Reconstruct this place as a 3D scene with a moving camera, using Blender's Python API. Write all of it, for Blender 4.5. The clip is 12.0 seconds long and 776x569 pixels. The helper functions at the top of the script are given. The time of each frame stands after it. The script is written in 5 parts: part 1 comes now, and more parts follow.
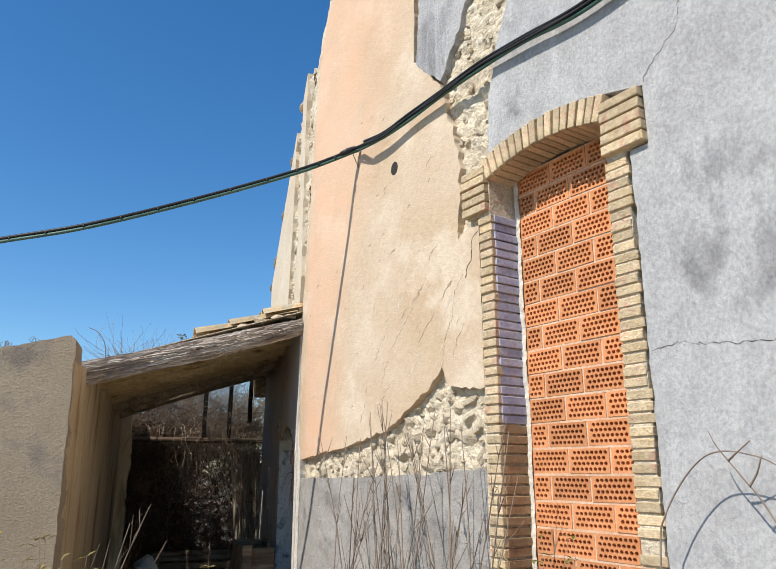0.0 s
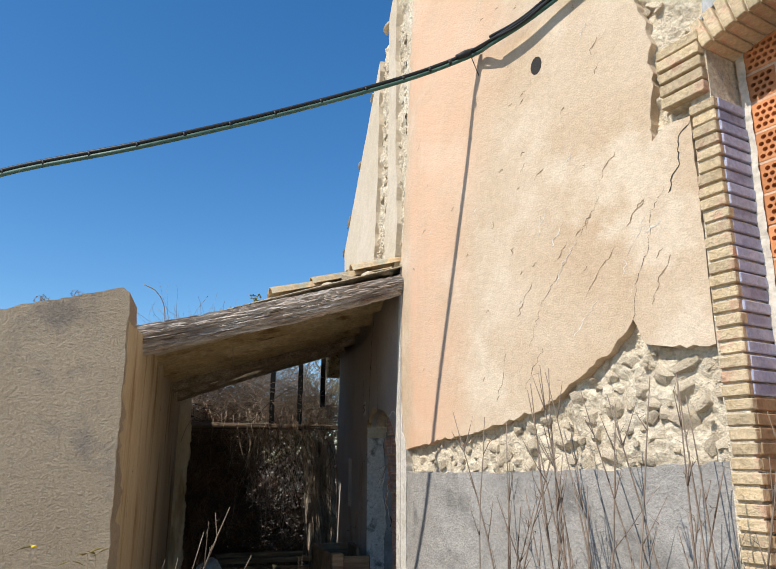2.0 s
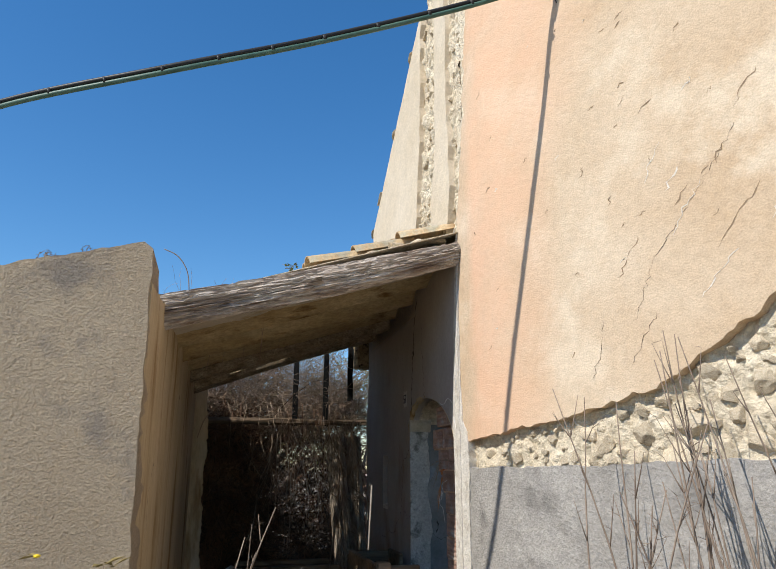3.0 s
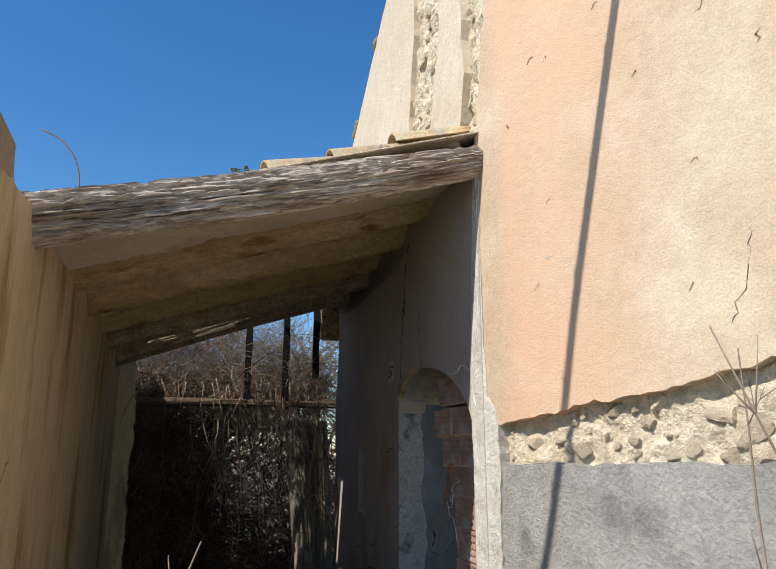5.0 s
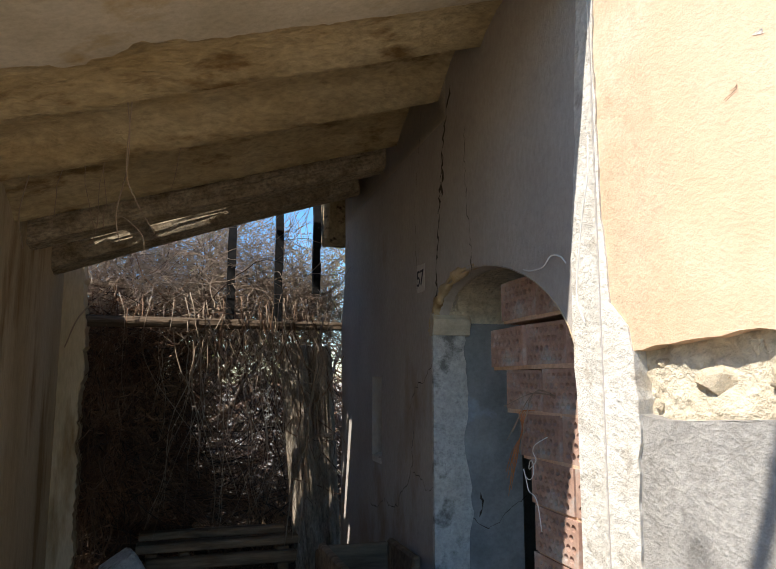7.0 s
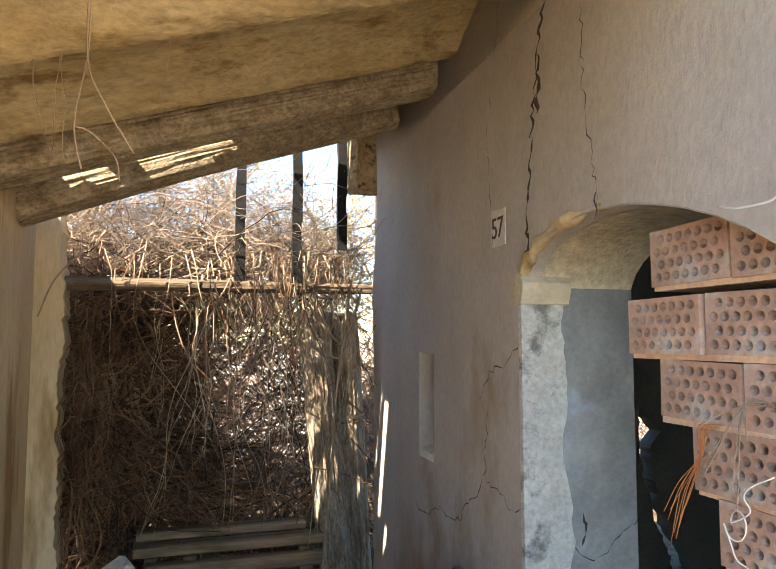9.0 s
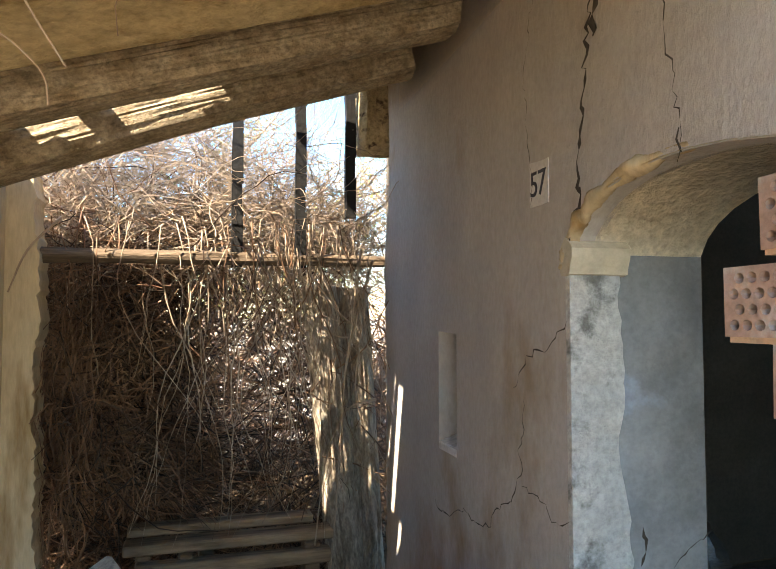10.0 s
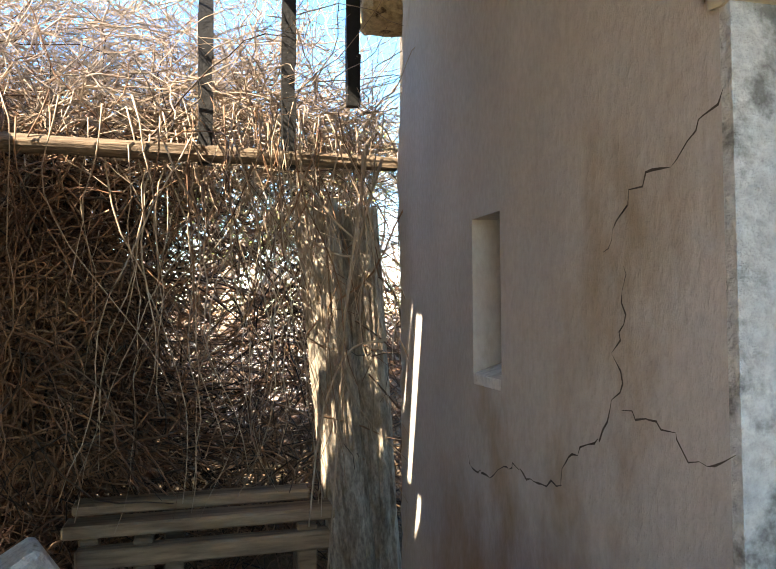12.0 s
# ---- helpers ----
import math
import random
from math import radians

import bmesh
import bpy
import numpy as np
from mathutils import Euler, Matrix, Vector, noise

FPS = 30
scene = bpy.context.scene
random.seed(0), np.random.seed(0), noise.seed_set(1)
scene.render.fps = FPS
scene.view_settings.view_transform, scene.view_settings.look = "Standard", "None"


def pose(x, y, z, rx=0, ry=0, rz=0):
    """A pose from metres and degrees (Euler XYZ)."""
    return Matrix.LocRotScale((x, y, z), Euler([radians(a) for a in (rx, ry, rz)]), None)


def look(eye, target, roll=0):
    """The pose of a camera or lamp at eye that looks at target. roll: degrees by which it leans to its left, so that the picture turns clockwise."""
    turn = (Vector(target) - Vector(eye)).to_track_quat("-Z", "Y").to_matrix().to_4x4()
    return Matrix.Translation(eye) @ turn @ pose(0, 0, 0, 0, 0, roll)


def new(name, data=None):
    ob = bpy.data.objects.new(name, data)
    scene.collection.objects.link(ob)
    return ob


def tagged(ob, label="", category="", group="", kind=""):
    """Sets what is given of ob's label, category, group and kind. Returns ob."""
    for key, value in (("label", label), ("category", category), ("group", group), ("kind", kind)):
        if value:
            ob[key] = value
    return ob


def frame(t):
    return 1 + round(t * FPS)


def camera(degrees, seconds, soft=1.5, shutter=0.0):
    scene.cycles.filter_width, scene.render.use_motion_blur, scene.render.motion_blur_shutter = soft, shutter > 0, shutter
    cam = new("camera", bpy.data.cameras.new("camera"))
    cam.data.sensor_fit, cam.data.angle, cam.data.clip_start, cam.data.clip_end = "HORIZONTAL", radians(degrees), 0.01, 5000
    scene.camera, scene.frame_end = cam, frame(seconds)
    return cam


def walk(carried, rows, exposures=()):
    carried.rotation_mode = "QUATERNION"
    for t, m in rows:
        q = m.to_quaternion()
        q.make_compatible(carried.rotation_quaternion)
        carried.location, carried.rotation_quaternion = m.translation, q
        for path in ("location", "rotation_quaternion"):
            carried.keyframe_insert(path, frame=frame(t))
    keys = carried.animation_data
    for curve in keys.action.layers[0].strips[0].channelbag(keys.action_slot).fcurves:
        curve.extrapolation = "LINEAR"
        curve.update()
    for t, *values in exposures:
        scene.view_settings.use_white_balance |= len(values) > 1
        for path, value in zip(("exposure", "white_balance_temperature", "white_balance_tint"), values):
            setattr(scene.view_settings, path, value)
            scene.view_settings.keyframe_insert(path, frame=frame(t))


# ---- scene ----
cam = camera(58.5, 12.0, soft=1.0)
METRES, EYE, TILT, LEAN, TURN = 7.0, 1.5, 15.2, 0.0, -17.4
ROWS = [
    (0.0, 0.0, 0.0, 0.0, 0.0, 0.0, -0.0),
    (0.5, -0.0124, 0.0458, -0.0142, 1.63, -0.92, 0.29),
    (1.0, -0.0185, 0.0927, -0.0237, 1.84, -1.05, 0.27),
    (1.5, -0.0468, 0.1372, -0.0351, 2.67, -0.88, 0.59),
    (2.0, -0.0835, 0.1737, -0.0443, 3.3, -0.79, 0.71),
    (2.5, -0.1099, 0.2203, -0.0633, 3.44, -0.84, 0.65),
    (3.0, -0.1381, 0.2631, -0.0783, 3.35, -0.37, 0.75),
    (5.0, -0.1704, 0.4491, -0.124, -0.1, -1.36, 0.0),
    (5.5, -0.1682, 0.4982, -0.1344, -0.07, -2.95, 0.13),
    (6.0, -0.1803, 0.5341, -0.1428, 0.1, -6.79, 0.05),
    (6.5, -0.1918, 0.5754, -0.1484, -0.03, -6.82, -0.02),
    (7.0, -0.1873, 0.621, -0.1638, 0.01, -7.26, -0.08),
    (9.0, -0.2181, 0.7288, -0.181, 0.14, -10.65, 0.02),
    (9.5, -0.2219, 0.7585, -0.1915, 0.25, -11.66, 0.11),
    (10.0, -0.2218, 0.7819, -0.1946, 0.83, -12.59, 0.3),
    (10.5, -0.2297, 0.7978, -0.2033, 1.84, -12.78, 0.51),
    (11.0, -0.2436, 0.8204, -0.2186, 1.92, -12.01, 0.54),
    (11.5, -0.2447, 0.8424, -0.2445, 2.1, -12.03, 0.73),
    (12.0, -0.2212, 0.8809, -0.2688, 2.28, -12.8, 0.94),
]
EXPOSURES = [(0.0, 0.40, 6500, 10), (5.0, 0.47, 6500, 10), (6.2, 0.70, 6500, 10), (7.2, 1.22, 6500, 10), (8.8, 2.95, 7800, 11), (9.5, 3.4, 7800, 10), (10.2, 2.95, 7800, 10), (11.5, 3.05, 7800, 10), (12.0, 3.2, 7800, 10)]
walk(cam, [(t, pose(0, 0, EYE, TILT, LEAN, TURN) @ pose(METRES * x, METRES * y, METRES * z, 90 + pitch, roll, yaw)) for t, x, y, z, yaw, pitch, roll in ROWS],
     exposures=EXPOSURES)

# ---- world and sun ----
SUN = Vector((-0.928, -0.387, 1.1)).normalized()
world = bpy.data.worlds.new("sky")
world.use_nodes = True
scene.world = world
wt = world.node_tree
sky = wt.nodes.new("ShaderNodeTexSky")
sky.sky_type = "NISHITA"
sky.sun_disc = False
sky.sun_elevation = math.asin(SUN.z)
sky.sun_rotation = math.atan2(SUN.x, SUN.y)
sky.air_density, sky.dust_density, sky.ozone_density = 1.0, 0.3, 3.0
tone = wt.nodes.new("ShaderNodeHueSaturation")
tone.inputs["Saturation"].default_value = 1.30
wt.links.new(sky.outputs[0], tone.inputs["Color"])
wt.links.new(tone.outputs[0], wt.nodes["Background"].inputs[0])
wt.nodes["Background"].inputs[1].default_value = 0.122
lamp = new("sun", bpy.data.lights.new("sun", "SUN"))
lamp.data.energy, lamp.data.angle, lamp.data.color = 4.2, radians(0.55), (1.0, 0.95, 0.87)
lamp.matrix_world = look(SUN * 30, (0, 0, 0))


# ---- materials ----
def link(nt, a, b):
    nt.links.new(a, b)


def ramp(nt, src, stops):
    r = nt.nodes.new("ShaderNodeValToRGB")
    el = r.color_ramp.elements
    while len(el) < len(stops):
        el.new(0.5)
    for e, (p, c) in zip(el, stops):
        e.position = p
        e.color = (*c, 1) if len(c) == 3 else c
    link(nt, src, r.inputs[0])
    return r.outputs[0]


def noise_tex(nt, vec, scale, detail=4.0, rough=0.55, stretch=None):
    if stretch:
        m = nt.nodes.new("ShaderNodeMapping")
        m.inputs["Scale"].default_value = stretch
        link(nt, vec, m.inputs[0])
        vec = m.outputs[0]
    n = nt.nodes.new("ShaderNodeTexNoise")
    n.inputs["Scale"].default_value, n.inputs["Detail"].default_value, n.inputs["Roughness"].default_value = scale, detail, rough
    link(nt, vec, n.inputs["Vector"])
    return n.outputs[0]


def maths(nt, op, a, b):
    m = nt.nodes.new("ShaderNodeMath")
    m.operation = op
    for i, v in enumerate((a, b)):
        if isinstance(v, (int, float)):
            m.inputs[i].default_value = v
        else:
            link(nt, v, m.inputs[i])
    return m.outputs[0]


def mixed(nt, kind, fac, a, b):
    m = nt.nodes.new("ShaderNodeMix")
    m.data_type, m.blend_type = "RGBA", kind
    for i, v in ((0, fac), (6, a), (7, b)):
        if isinstance(v, (int, float)):
            m.inputs[i].default_value = v
        elif isinstance(v, tuple):
            m.inputs[i].default_value = (*v, 1)
        else:
            link(nt, v, m.inputs[i])
    return m.outputs[2]


def surface(name, lo, hi, big=1.2, fine=40.0, bump=0.4, rough=0.92, grain=0.35, stretch=None, vary=0.0, dist=0.01, stain=None, stain_scale=0.9, stain_at=0.56, mid=9.0, runs=None, island=0.0):
    """A matt mineral or wooden surface: two colours in broad patches, fine grain, stains and relief."""
    m = bpy.data.materials.new(name)
    m.use_nodes = True
    nt = m.node_tree
    bsdf = nt.nodes["Principled BSDF"]
    tc = nt.nodes.new("ShaderNodeTexCoord")
    vec = tc.outputs["Object"]
    broad = noise_tex(nt, vec, big, 5, 0.6, stretch)
    grainy = noise_tex(nt, vec, fine, 6, 0.65, stretch)
    middle = noise_tex(nt, vec, mid, 5, 0.6, stretch)
    col = ramp(nt, broad, [(0.32, lo), (0.68, hi)])
    if stain:
        s = noise_tex(nt, vec, stain_scale, 6, 0.62, stretch)
        mask = ramp(nt, s, [(stain_at, (0, 0, 0)), (stain_at + 0.1, (1, 1, 1))])
        col = mixed(nt, "MIX", mask, col, stain)
    if runs:
        s2 = noise_tex(nt, vec, 2.2, 6, 0.66, (2.6, 0.35, 1))
        col = mixed(nt, "MIX", ramp(nt, s2, [(0.53, (0, 0, 0)), (0.68, (0.8, 0.8, 0.8))]), col, runs)
    g = ramp(nt, grainy, [(0.3, (1 - grain,) * 3), (0.62, (1, 1, 1))])
    col = mixed(nt, "MULTIPLY", 1.0, col, g)
    g2 = ramp(nt, middle, [(0.35, (1 - grain * 0.5,) * 3), (0.6, (1, 1, 1))])
    col = mixed(nt, "MULTIPLY", 1.0, col, g2)
    if vary:
        oi = nt.nodes.new("ShaderNodeObjectInfo")
        hsv = nt.nodes.new("ShaderNodeHueSaturation")
        v = maths(nt, "MULTIPLY_ADD", oi.outputs["Random"], vary)
        v.node.inputs[2].default_value = 1 - vary * 0.6
        link(nt, v, hsv.inputs["Value"])
        link(nt, col, hsv.inputs["Color"])
        col = hsv.outputs[0]
    if island:
        ge = nt.nodes.new("ShaderNodeNewGeometry")
        shade = ramp(nt, ge.outputs["Random Per Island"], [(0.0, (1 - island,) * 3), (1.0, (1, 1, 1))])
        col = mixed(nt, "MULTIPLY", 1.0, col, shade)
    link(nt, col, bsdf.inputs["Base Color"])
    bsdf.inputs["Roughness"].default_value = rough
    bsdf.inputs["Specular IOR Level"].default_value = 0.25
    h = maths(nt, "ADD", maths(nt, "MULTIPLY", middle, 1.2), grainy)
    b = nt.nodes.new("ShaderNodeBump")
    b.inputs["Strength"].default_value, b.inputs["Distance"].default_value = bump, dist
    link(nt, h, b.inputs["Height"])
    link(nt, b.outputs[0], bsdf.inputs["Normal"])
    return m


def painted_facade():
    """Lime plaster with an old salmon band along the corner, fading into cream with whitish blooms."""
    m = surface("facade_plaster", (0.555, 0.405, 0.262), (0.655, 0.525, 0.38), big=1.3, fine=110, bump=0.5, grain=0.22, dist=0.005, stain=(0.69, 0.565, 0.415), stain_scale=1.6, stain_at=0.52, mid=26)
    nt = m.node_tree
    bsdf = nt.nodes["Principled BSDF"]
    base = bsdf.inputs["Base Color"].links[0].from_socket
    tc = nt.nodes.new("ShaderNodeTexCoord")
    sep = nt.nodes.new("ShaderNodeSeparateXYZ")
    link(nt, tc.outputs["Object"], sep.inputs[0])
    wob = noise_tex(nt, tc.outputs["Object"], 1.1, 4, 0.55)
    x = maths(nt, "ADD", sep.outputs[0], maths(nt, "MULTIPLY", maths(nt, "SUBTRACT", wob, 0.5), 0.45))
    x = maths(nt, "DIVIDE", x, maths(nt, "ADD", maths(nt, "MULTIPLY", maths(nt, "MAXIMUM", maths(nt, "SUBTRACT", sep.outputs[1], 2.8), 0.0), 0.55), 1.0))
    mask = ramp(nt, x, [(0.0, (0.1, 0.1, 0.1)), (0.12, (0.75, 0.75, 0.75)), (0.45, (0.65, 0.65, 0.65)), (0.85, (0, 0, 0))])
    thin = ramp(nt, noise_tex(nt, tc.outputs["Object"], 3.0, 6, 0.6), [(0.3, (0.45, 0.45, 0.45)), (0.6, (1, 1, 1))])
    mask = mixed(nt, "MULTIPLY", 1.0, mask, thin)
    col = mixed(nt, "MIX", mask, base, (0.68, 0.42, 0.275))
    link(nt, col, bsdf.inputs["Base Color"])
    return m


M_FAC = painted_facade()
M_GREY = surface("cement_render", (0.40, 0.39, 0.38), (0.50, 0.495, 0.48), big=1.4, fine=60, bump=0.8, grain=0.26, stain=(0.27, 0.265, 0.26), stain_scale=1.7, stain_at=0.54, stretch=(1, 0.6, 1), dist=0.010, mid=9, runs=(0.55, 0.545, 0.53))
M_DADO = surface("dado_render", (0.32, 0.30, 0.27), (0.43, 0.405, 0.37), big=2.2, fine=70, bump=1.0, grain=0.3, stain=(0.25, 0.235, 0.215), stain_scale=2.4, stain_at=0.54, dist=0.007, mid=12)
M_MORTAR = surface("lime_mortar", (0.68, 0.565, 0.40), (0.83, 0.73, 0.56), big=5, fine=45, bump=0.8, grain=0.32, dist=0.025, mid=20)
M_STONE = surface("rubble_stone", (0.63, 0.51, 0.355), (0.74, 0.64, 0.48), big=6, fine=60, bump=0.6, grain=0.35, vary=0.4, dist=0.01, stain=(0.48, 0.31, 0.16), stain_scale=7, stain_at=0.6)
M_CREAM = surface("side_plaster", (0.60, 0.50, 0.36), (0.68, 0.59, 0.46), big=1.0, fine=45, bump=0.5, grain=0.2, dist=0.008)
M_BUFF = surface("buff_brick", (0.62, 0.46, 0.26), (0.74, 0.60, 0.40), big=9, fine=60, bump=0.8, grain=0.3, vary=0.4, dist=0.012, stain=(0.64, 0.40, 0.26), stain_scale=9, stain_at=0.54, mid=22)
M_BLUE = surface("blue_paint", (0.40, 0.43, 0.60), (0.58, 0.59, 0.70), big=6, fine=50, bump=0.7, grain=0.3, vary=0.25, dist=0.008, stain=(0.52, 0.46, 0.40), stain_scale=6, stain_at=0.6)
M_BROWNB = surface("bare_brick", (0.34, 0.22, 0.12), (0.45, 0.32, 0.18), big=6, fine=50, bump=0.7, grain=0.35, vary=0.3, dist=0.008)
M_HOLLOW = surface("hollow_brick", (0.60, 0.24, 0.095), (0.70, 0.31, 0.14), big=5, fine=70, bump=0.35, grain=0.2, vary=0.35, dist=0.004, stain=(0.62, 0.38, 0.22), stain_scale=5, stain_at=0.62)
M_HOLLOW2 = surface("dusty_brick", (0.44, 0.265, 0.195), (0.54, 0.375, 0.30), big=5, fine=70, bump=0.4, grain=0.25, vary=0.3, dist=0.004, stain=(0.52, 0.46, 0.41), stain_scale=6, stain_at=0.54)
M_JOINT = surface("brick_joint", (0.66, 0.40, 0.24), (0.72, 0.52, 0.37), big=6, fine=60, bump=0.6, grain=0.25, dist=0.006)
M_INNER = surface("inner_plaster", (0.39, 0.345, 0.30), (0.50, 0.46, 0.42), big=1.1, fine=60, bump=0.6, grain=0.16, dist=0.006, stain=(0.31, 0.225, 0.135), stain_scale=1.0, stain_at=0.55, stretch=(1, 0.5, 1), mid=5)
M_LEFT = surface("left_plaster", (0.47, 0.36, 0.21), (0.60, 0.49, 0.33), big=1.6, fine=50, bump=0.5, grain=0.2, dist=0.006, stain=(0.31, 0.20, 0.09), stain_scale=2.4, stain_at=0.53, stretch=(1.5, 0.25, 1), mid=7)
M_FRONT = surface("garden_wall_render", (0.40, 0.32, 0.225), (0.50, 0.41, 0.295), big=1.2, fine=110, bump=1.0, grain=0.28, dist=0.012, stain=(0.29, 0.25, 0.205), stain_scale=1.6, stain_at=0.56, mid=45)
M_EDGE = surface("worn_whitewash", (0.62, 0.575, 0.50), (0.76, 0.72, 0.65), big=9, fine=60, bump=0.8, grain=0.25, dist=0.01, stain=(0.50, 0.45, 0.38), stain_scale=12, stain_at=0.57, mid=20)
M_REVEAL = surface("blue_limewash", (0.20, 0.205, 0.205), (0.37, 0.38, 0.38), big=2.2, fine=50, bump=0.5, grain=0.2, dist=0.006, stain=(0.38, 0.44, 0.54), stain_scale=2.0, stain_at=0.56)
M_JAMB = surface("flaking_limewash", (0.56, 0.55, 0.51), (0.74, 0.73, 0.69), big=4, fine=60, bump=1.0, grain=0.3, dist=0.014, stain=(0.24, 0.235, 0.21), stain_scale=8, stain_at=0.535, mid=20)
M_PLATE = surface("number_plate", (0.58, 0.55, 0.50), (0.68, 0.65, 0.60), big=9, fine=60, bump=0.3, grain=0.2)
M_CEIL = surface("ceiling_plaster", (0.45, 0.325, 0.155), (0.60, 0.48, 0.28), big=2.8, fine=40, bump=1.0, grain=0.36, dist=0.014, stain=(0.25, 0.155, 0.06), stain_scale=4.2, stain_at=0.56, stretch=(0.6, 1.4, 1.4), mid=11)
M_CEILG = surface("soffit_plaster", (0.50, 0.43, 0.31), (0.62, 0.55, 0.43), big=2.5, fine=45, bump=0.5, grain=0.2, dist=0.008, stain=(0.44, 0.32, 0.16), stain_scale=2.4, stain_at=0.57, mid=8)
M_LOG = surface("weathered_log", (0.36, 0.26, 0.19), (0.88, 0.81, 0.72), big=22, fine=70, bump=1.0, grain=0.5, stretch=(0.16, 1, 1), dist=0.022, mid=38)
# dark blotches put the shade inside the pits into the colour
M_STUB = surface("pitted_masonry", (0.40, 0.29, 0.15), (0.58, 0.45, 0.27), big=6, fine=50, bump=1.0, grain=0.4, dist=0.02, stain=(0.09, 0.055, 0.03), stain_scale=13, stain_at=0.55, mid=18)
M_BEAM = surface("old_beam", (0.27, 0.195, 0.115), (0.52, 0.43, 0.30), big=12, fine=70, bump=0.7, grain=0.55, stretch=(0.8, 1, 1), dist=0.010, mid=34)
M_POST = surface("old_post", (0.26, 0.19, 0.13), (0.52, 0.44, 0.35), big=14, fine=80, bump=0.9, grain=0.55, stretch=(0.4, 1, 1), dist=0.015, mid=35)
M_BAR = surface("painted_bar", (0.008, 0.0075, 0.007), (0.014, 0.0125, 0.0115), big=9, fine=40, bump=0.4, grain=0.3, stain=(0.34, 0.30, 0.25), stain_scale=26, stain_at=0.67, rough=0.7)
M_PLANK = surface("grey_plank", (0.12, 0.08, 0.05), (0.32, 0.225, 0.14), big=3, fine=24, bump=0.8, grain=0.45, stretch=(0.2, 1.5, 1.5), dist=0.01, vary=0.3)
M_TILE = surface("roof_tile", (0.42, 0.27, 0.14), (0.56, 0.42, 0.25), big=5, fine=50, bump=0.6, grain=0.35, vary=0.4, stain=(0.40, 0.36, 0.26), stain_scale=6, stain_at=0.55)
M_EARTH = surface("earth", (0.40, 0.33, 0.245), (0.51, 0.44, 0.345), big=1.5, fine=18, bump=1.0, grain=0.4, dist=0.03, stain=(0.15, 0.155, 0.075), stain_scale=0.9, stain_at=0.55)
M_VINE = surface("vine_stem", (0.15, 0.07, 0.038), (0.46, 0.265, 0.15), big=2.5, fine=30, bump=0.3, grain=0.3, island=0.92, rough=0.6)
M_VINE2 = surface("dry_vine", (0.32, 0.215, 0.145), (0.57, 0.44, 0.32), big=2.5, fine=30, bump=0.3, grain=0.25, island=0.6, rough=0.65)
M_RAIL = surface("dark_rail", (0.09, 0.062, 0.04), (0.19, 0.135, 0.09), big=9, fine=80, bump=0.9, grain=0.5, stretch=(0.12, 1, 1), dist=0.01, mid=35)
M_ADDED_GROUND = surface("leaf_litter", (0.10, 0.06, 0.03), (0.22, 0.145, 0.075), big=3, fine=30, bump=1.0, grain=0.5, dist=0.03)
M_TWIG = surface("weed_stem", (0.19, 0.14, 0.105), (0.33, 0.26, 0.20), big=4, fine=30, bump=0.2, grain=0.3)
M_LEAF = surface("green_leaf", (0.10, 0.12, 0.025), (0.20, 0.20, 0.05), big=3, fine=30, bump=0.2, grain=0.2, rough=0.6)
M_DRYLEAF = surface("dry_leaf", (0.22, 0.17, 0.06), (0.30, 0.24, 0.10), big=3, fine=30, bump=0.2, grain=0.2)
M_FLOWER = surface("yellow_flower", (0.75, 0.50, 0.02), (0.80, 0.60, 0.05), grain=0.1, bump=0.1)
M_HOLE_SHADE = surface("hole_shade", (0.03, 0.026, 0.022), (0.05, 0.045, 0.04), grain=0.3, bump=0.4)
M_CRACK = surface("crack", (0.05, 0.04, 0.03), (0.09, 0.075, 0.06), grain=0.3, bump=0.2, big=20)
M_POCK = surface("pocked_plaster", (0.26, 0.18, 0.11), (0.38, 0.28, 0.18), grain=0.3, bump=0.6, big=20)
M_SCUFF = surface("bare_undercoat", (0.62, 0.55, 0.45), (0.72, 0.66, 0.57), grain=0.2, bump=0.6, big=20)
M_CABLE = surface("black_cable", (0.018, 0.018, 0.019), (0.03, 0.03, 0.03), grain=0.2, bump=0.1, rough=0.5)
M_CABLE2 = surface("green_cable", (0.05, 0.11, 0.085), (0.09, 0.17, 0.135), grain=0.2, bump=0.1, rough=0.45, big=6)
M_WIRE = surface("white_wire", (0.62, 0.60, 0.56), (0.72, 0.70, 0.66), grain=0.1, bump=0.1, rough=0.5)
M_TWINE = surface("orange_twine", (0.50, 0.17, 0.06), (0.58, 0.26, 0.11), grain=0.2, bump=0.2)
M_DIM_FLOOR = surface("dim_floor", (0.05, 0.04, 0.03), (0.10, 0.08, 0.055), big=2, fine=25, bump=0.9, grain=0.4, dist=0.02)
# near-black tone puts the room's darkness into the wall colour
M_ROOM_SHADE = surface("room_shade", (0.09, 0.075, 0.06), (0.14, 0.12, 0.1), grain=0.25, bump=0.4)
M_INK = surface("black_ink", (0.05, 0.05, 0.06), (0.08, 0.08, 0.09), grain=0.1, bump=0.05)


# ---- mesh helpers ----
def part(name, bm, material, parent=None, label="", m=None):
    if isinstance(bm, bmesh.types.BMesh):
        bmesh.ops.recalc_face_normals(bm, faces=bm.faces)
        me = bpy.data.meshes.new(name)
        bm.to_mesh(me)
        bm.free()
        me.materials.append(material)
    else:
        me = bm
    ob = new(name, me)
    if m is not None:
        ob.matrix_basis = m
    if parent:
        ob.parent = parent
    if label:
        ob["label"] = label
    return ob


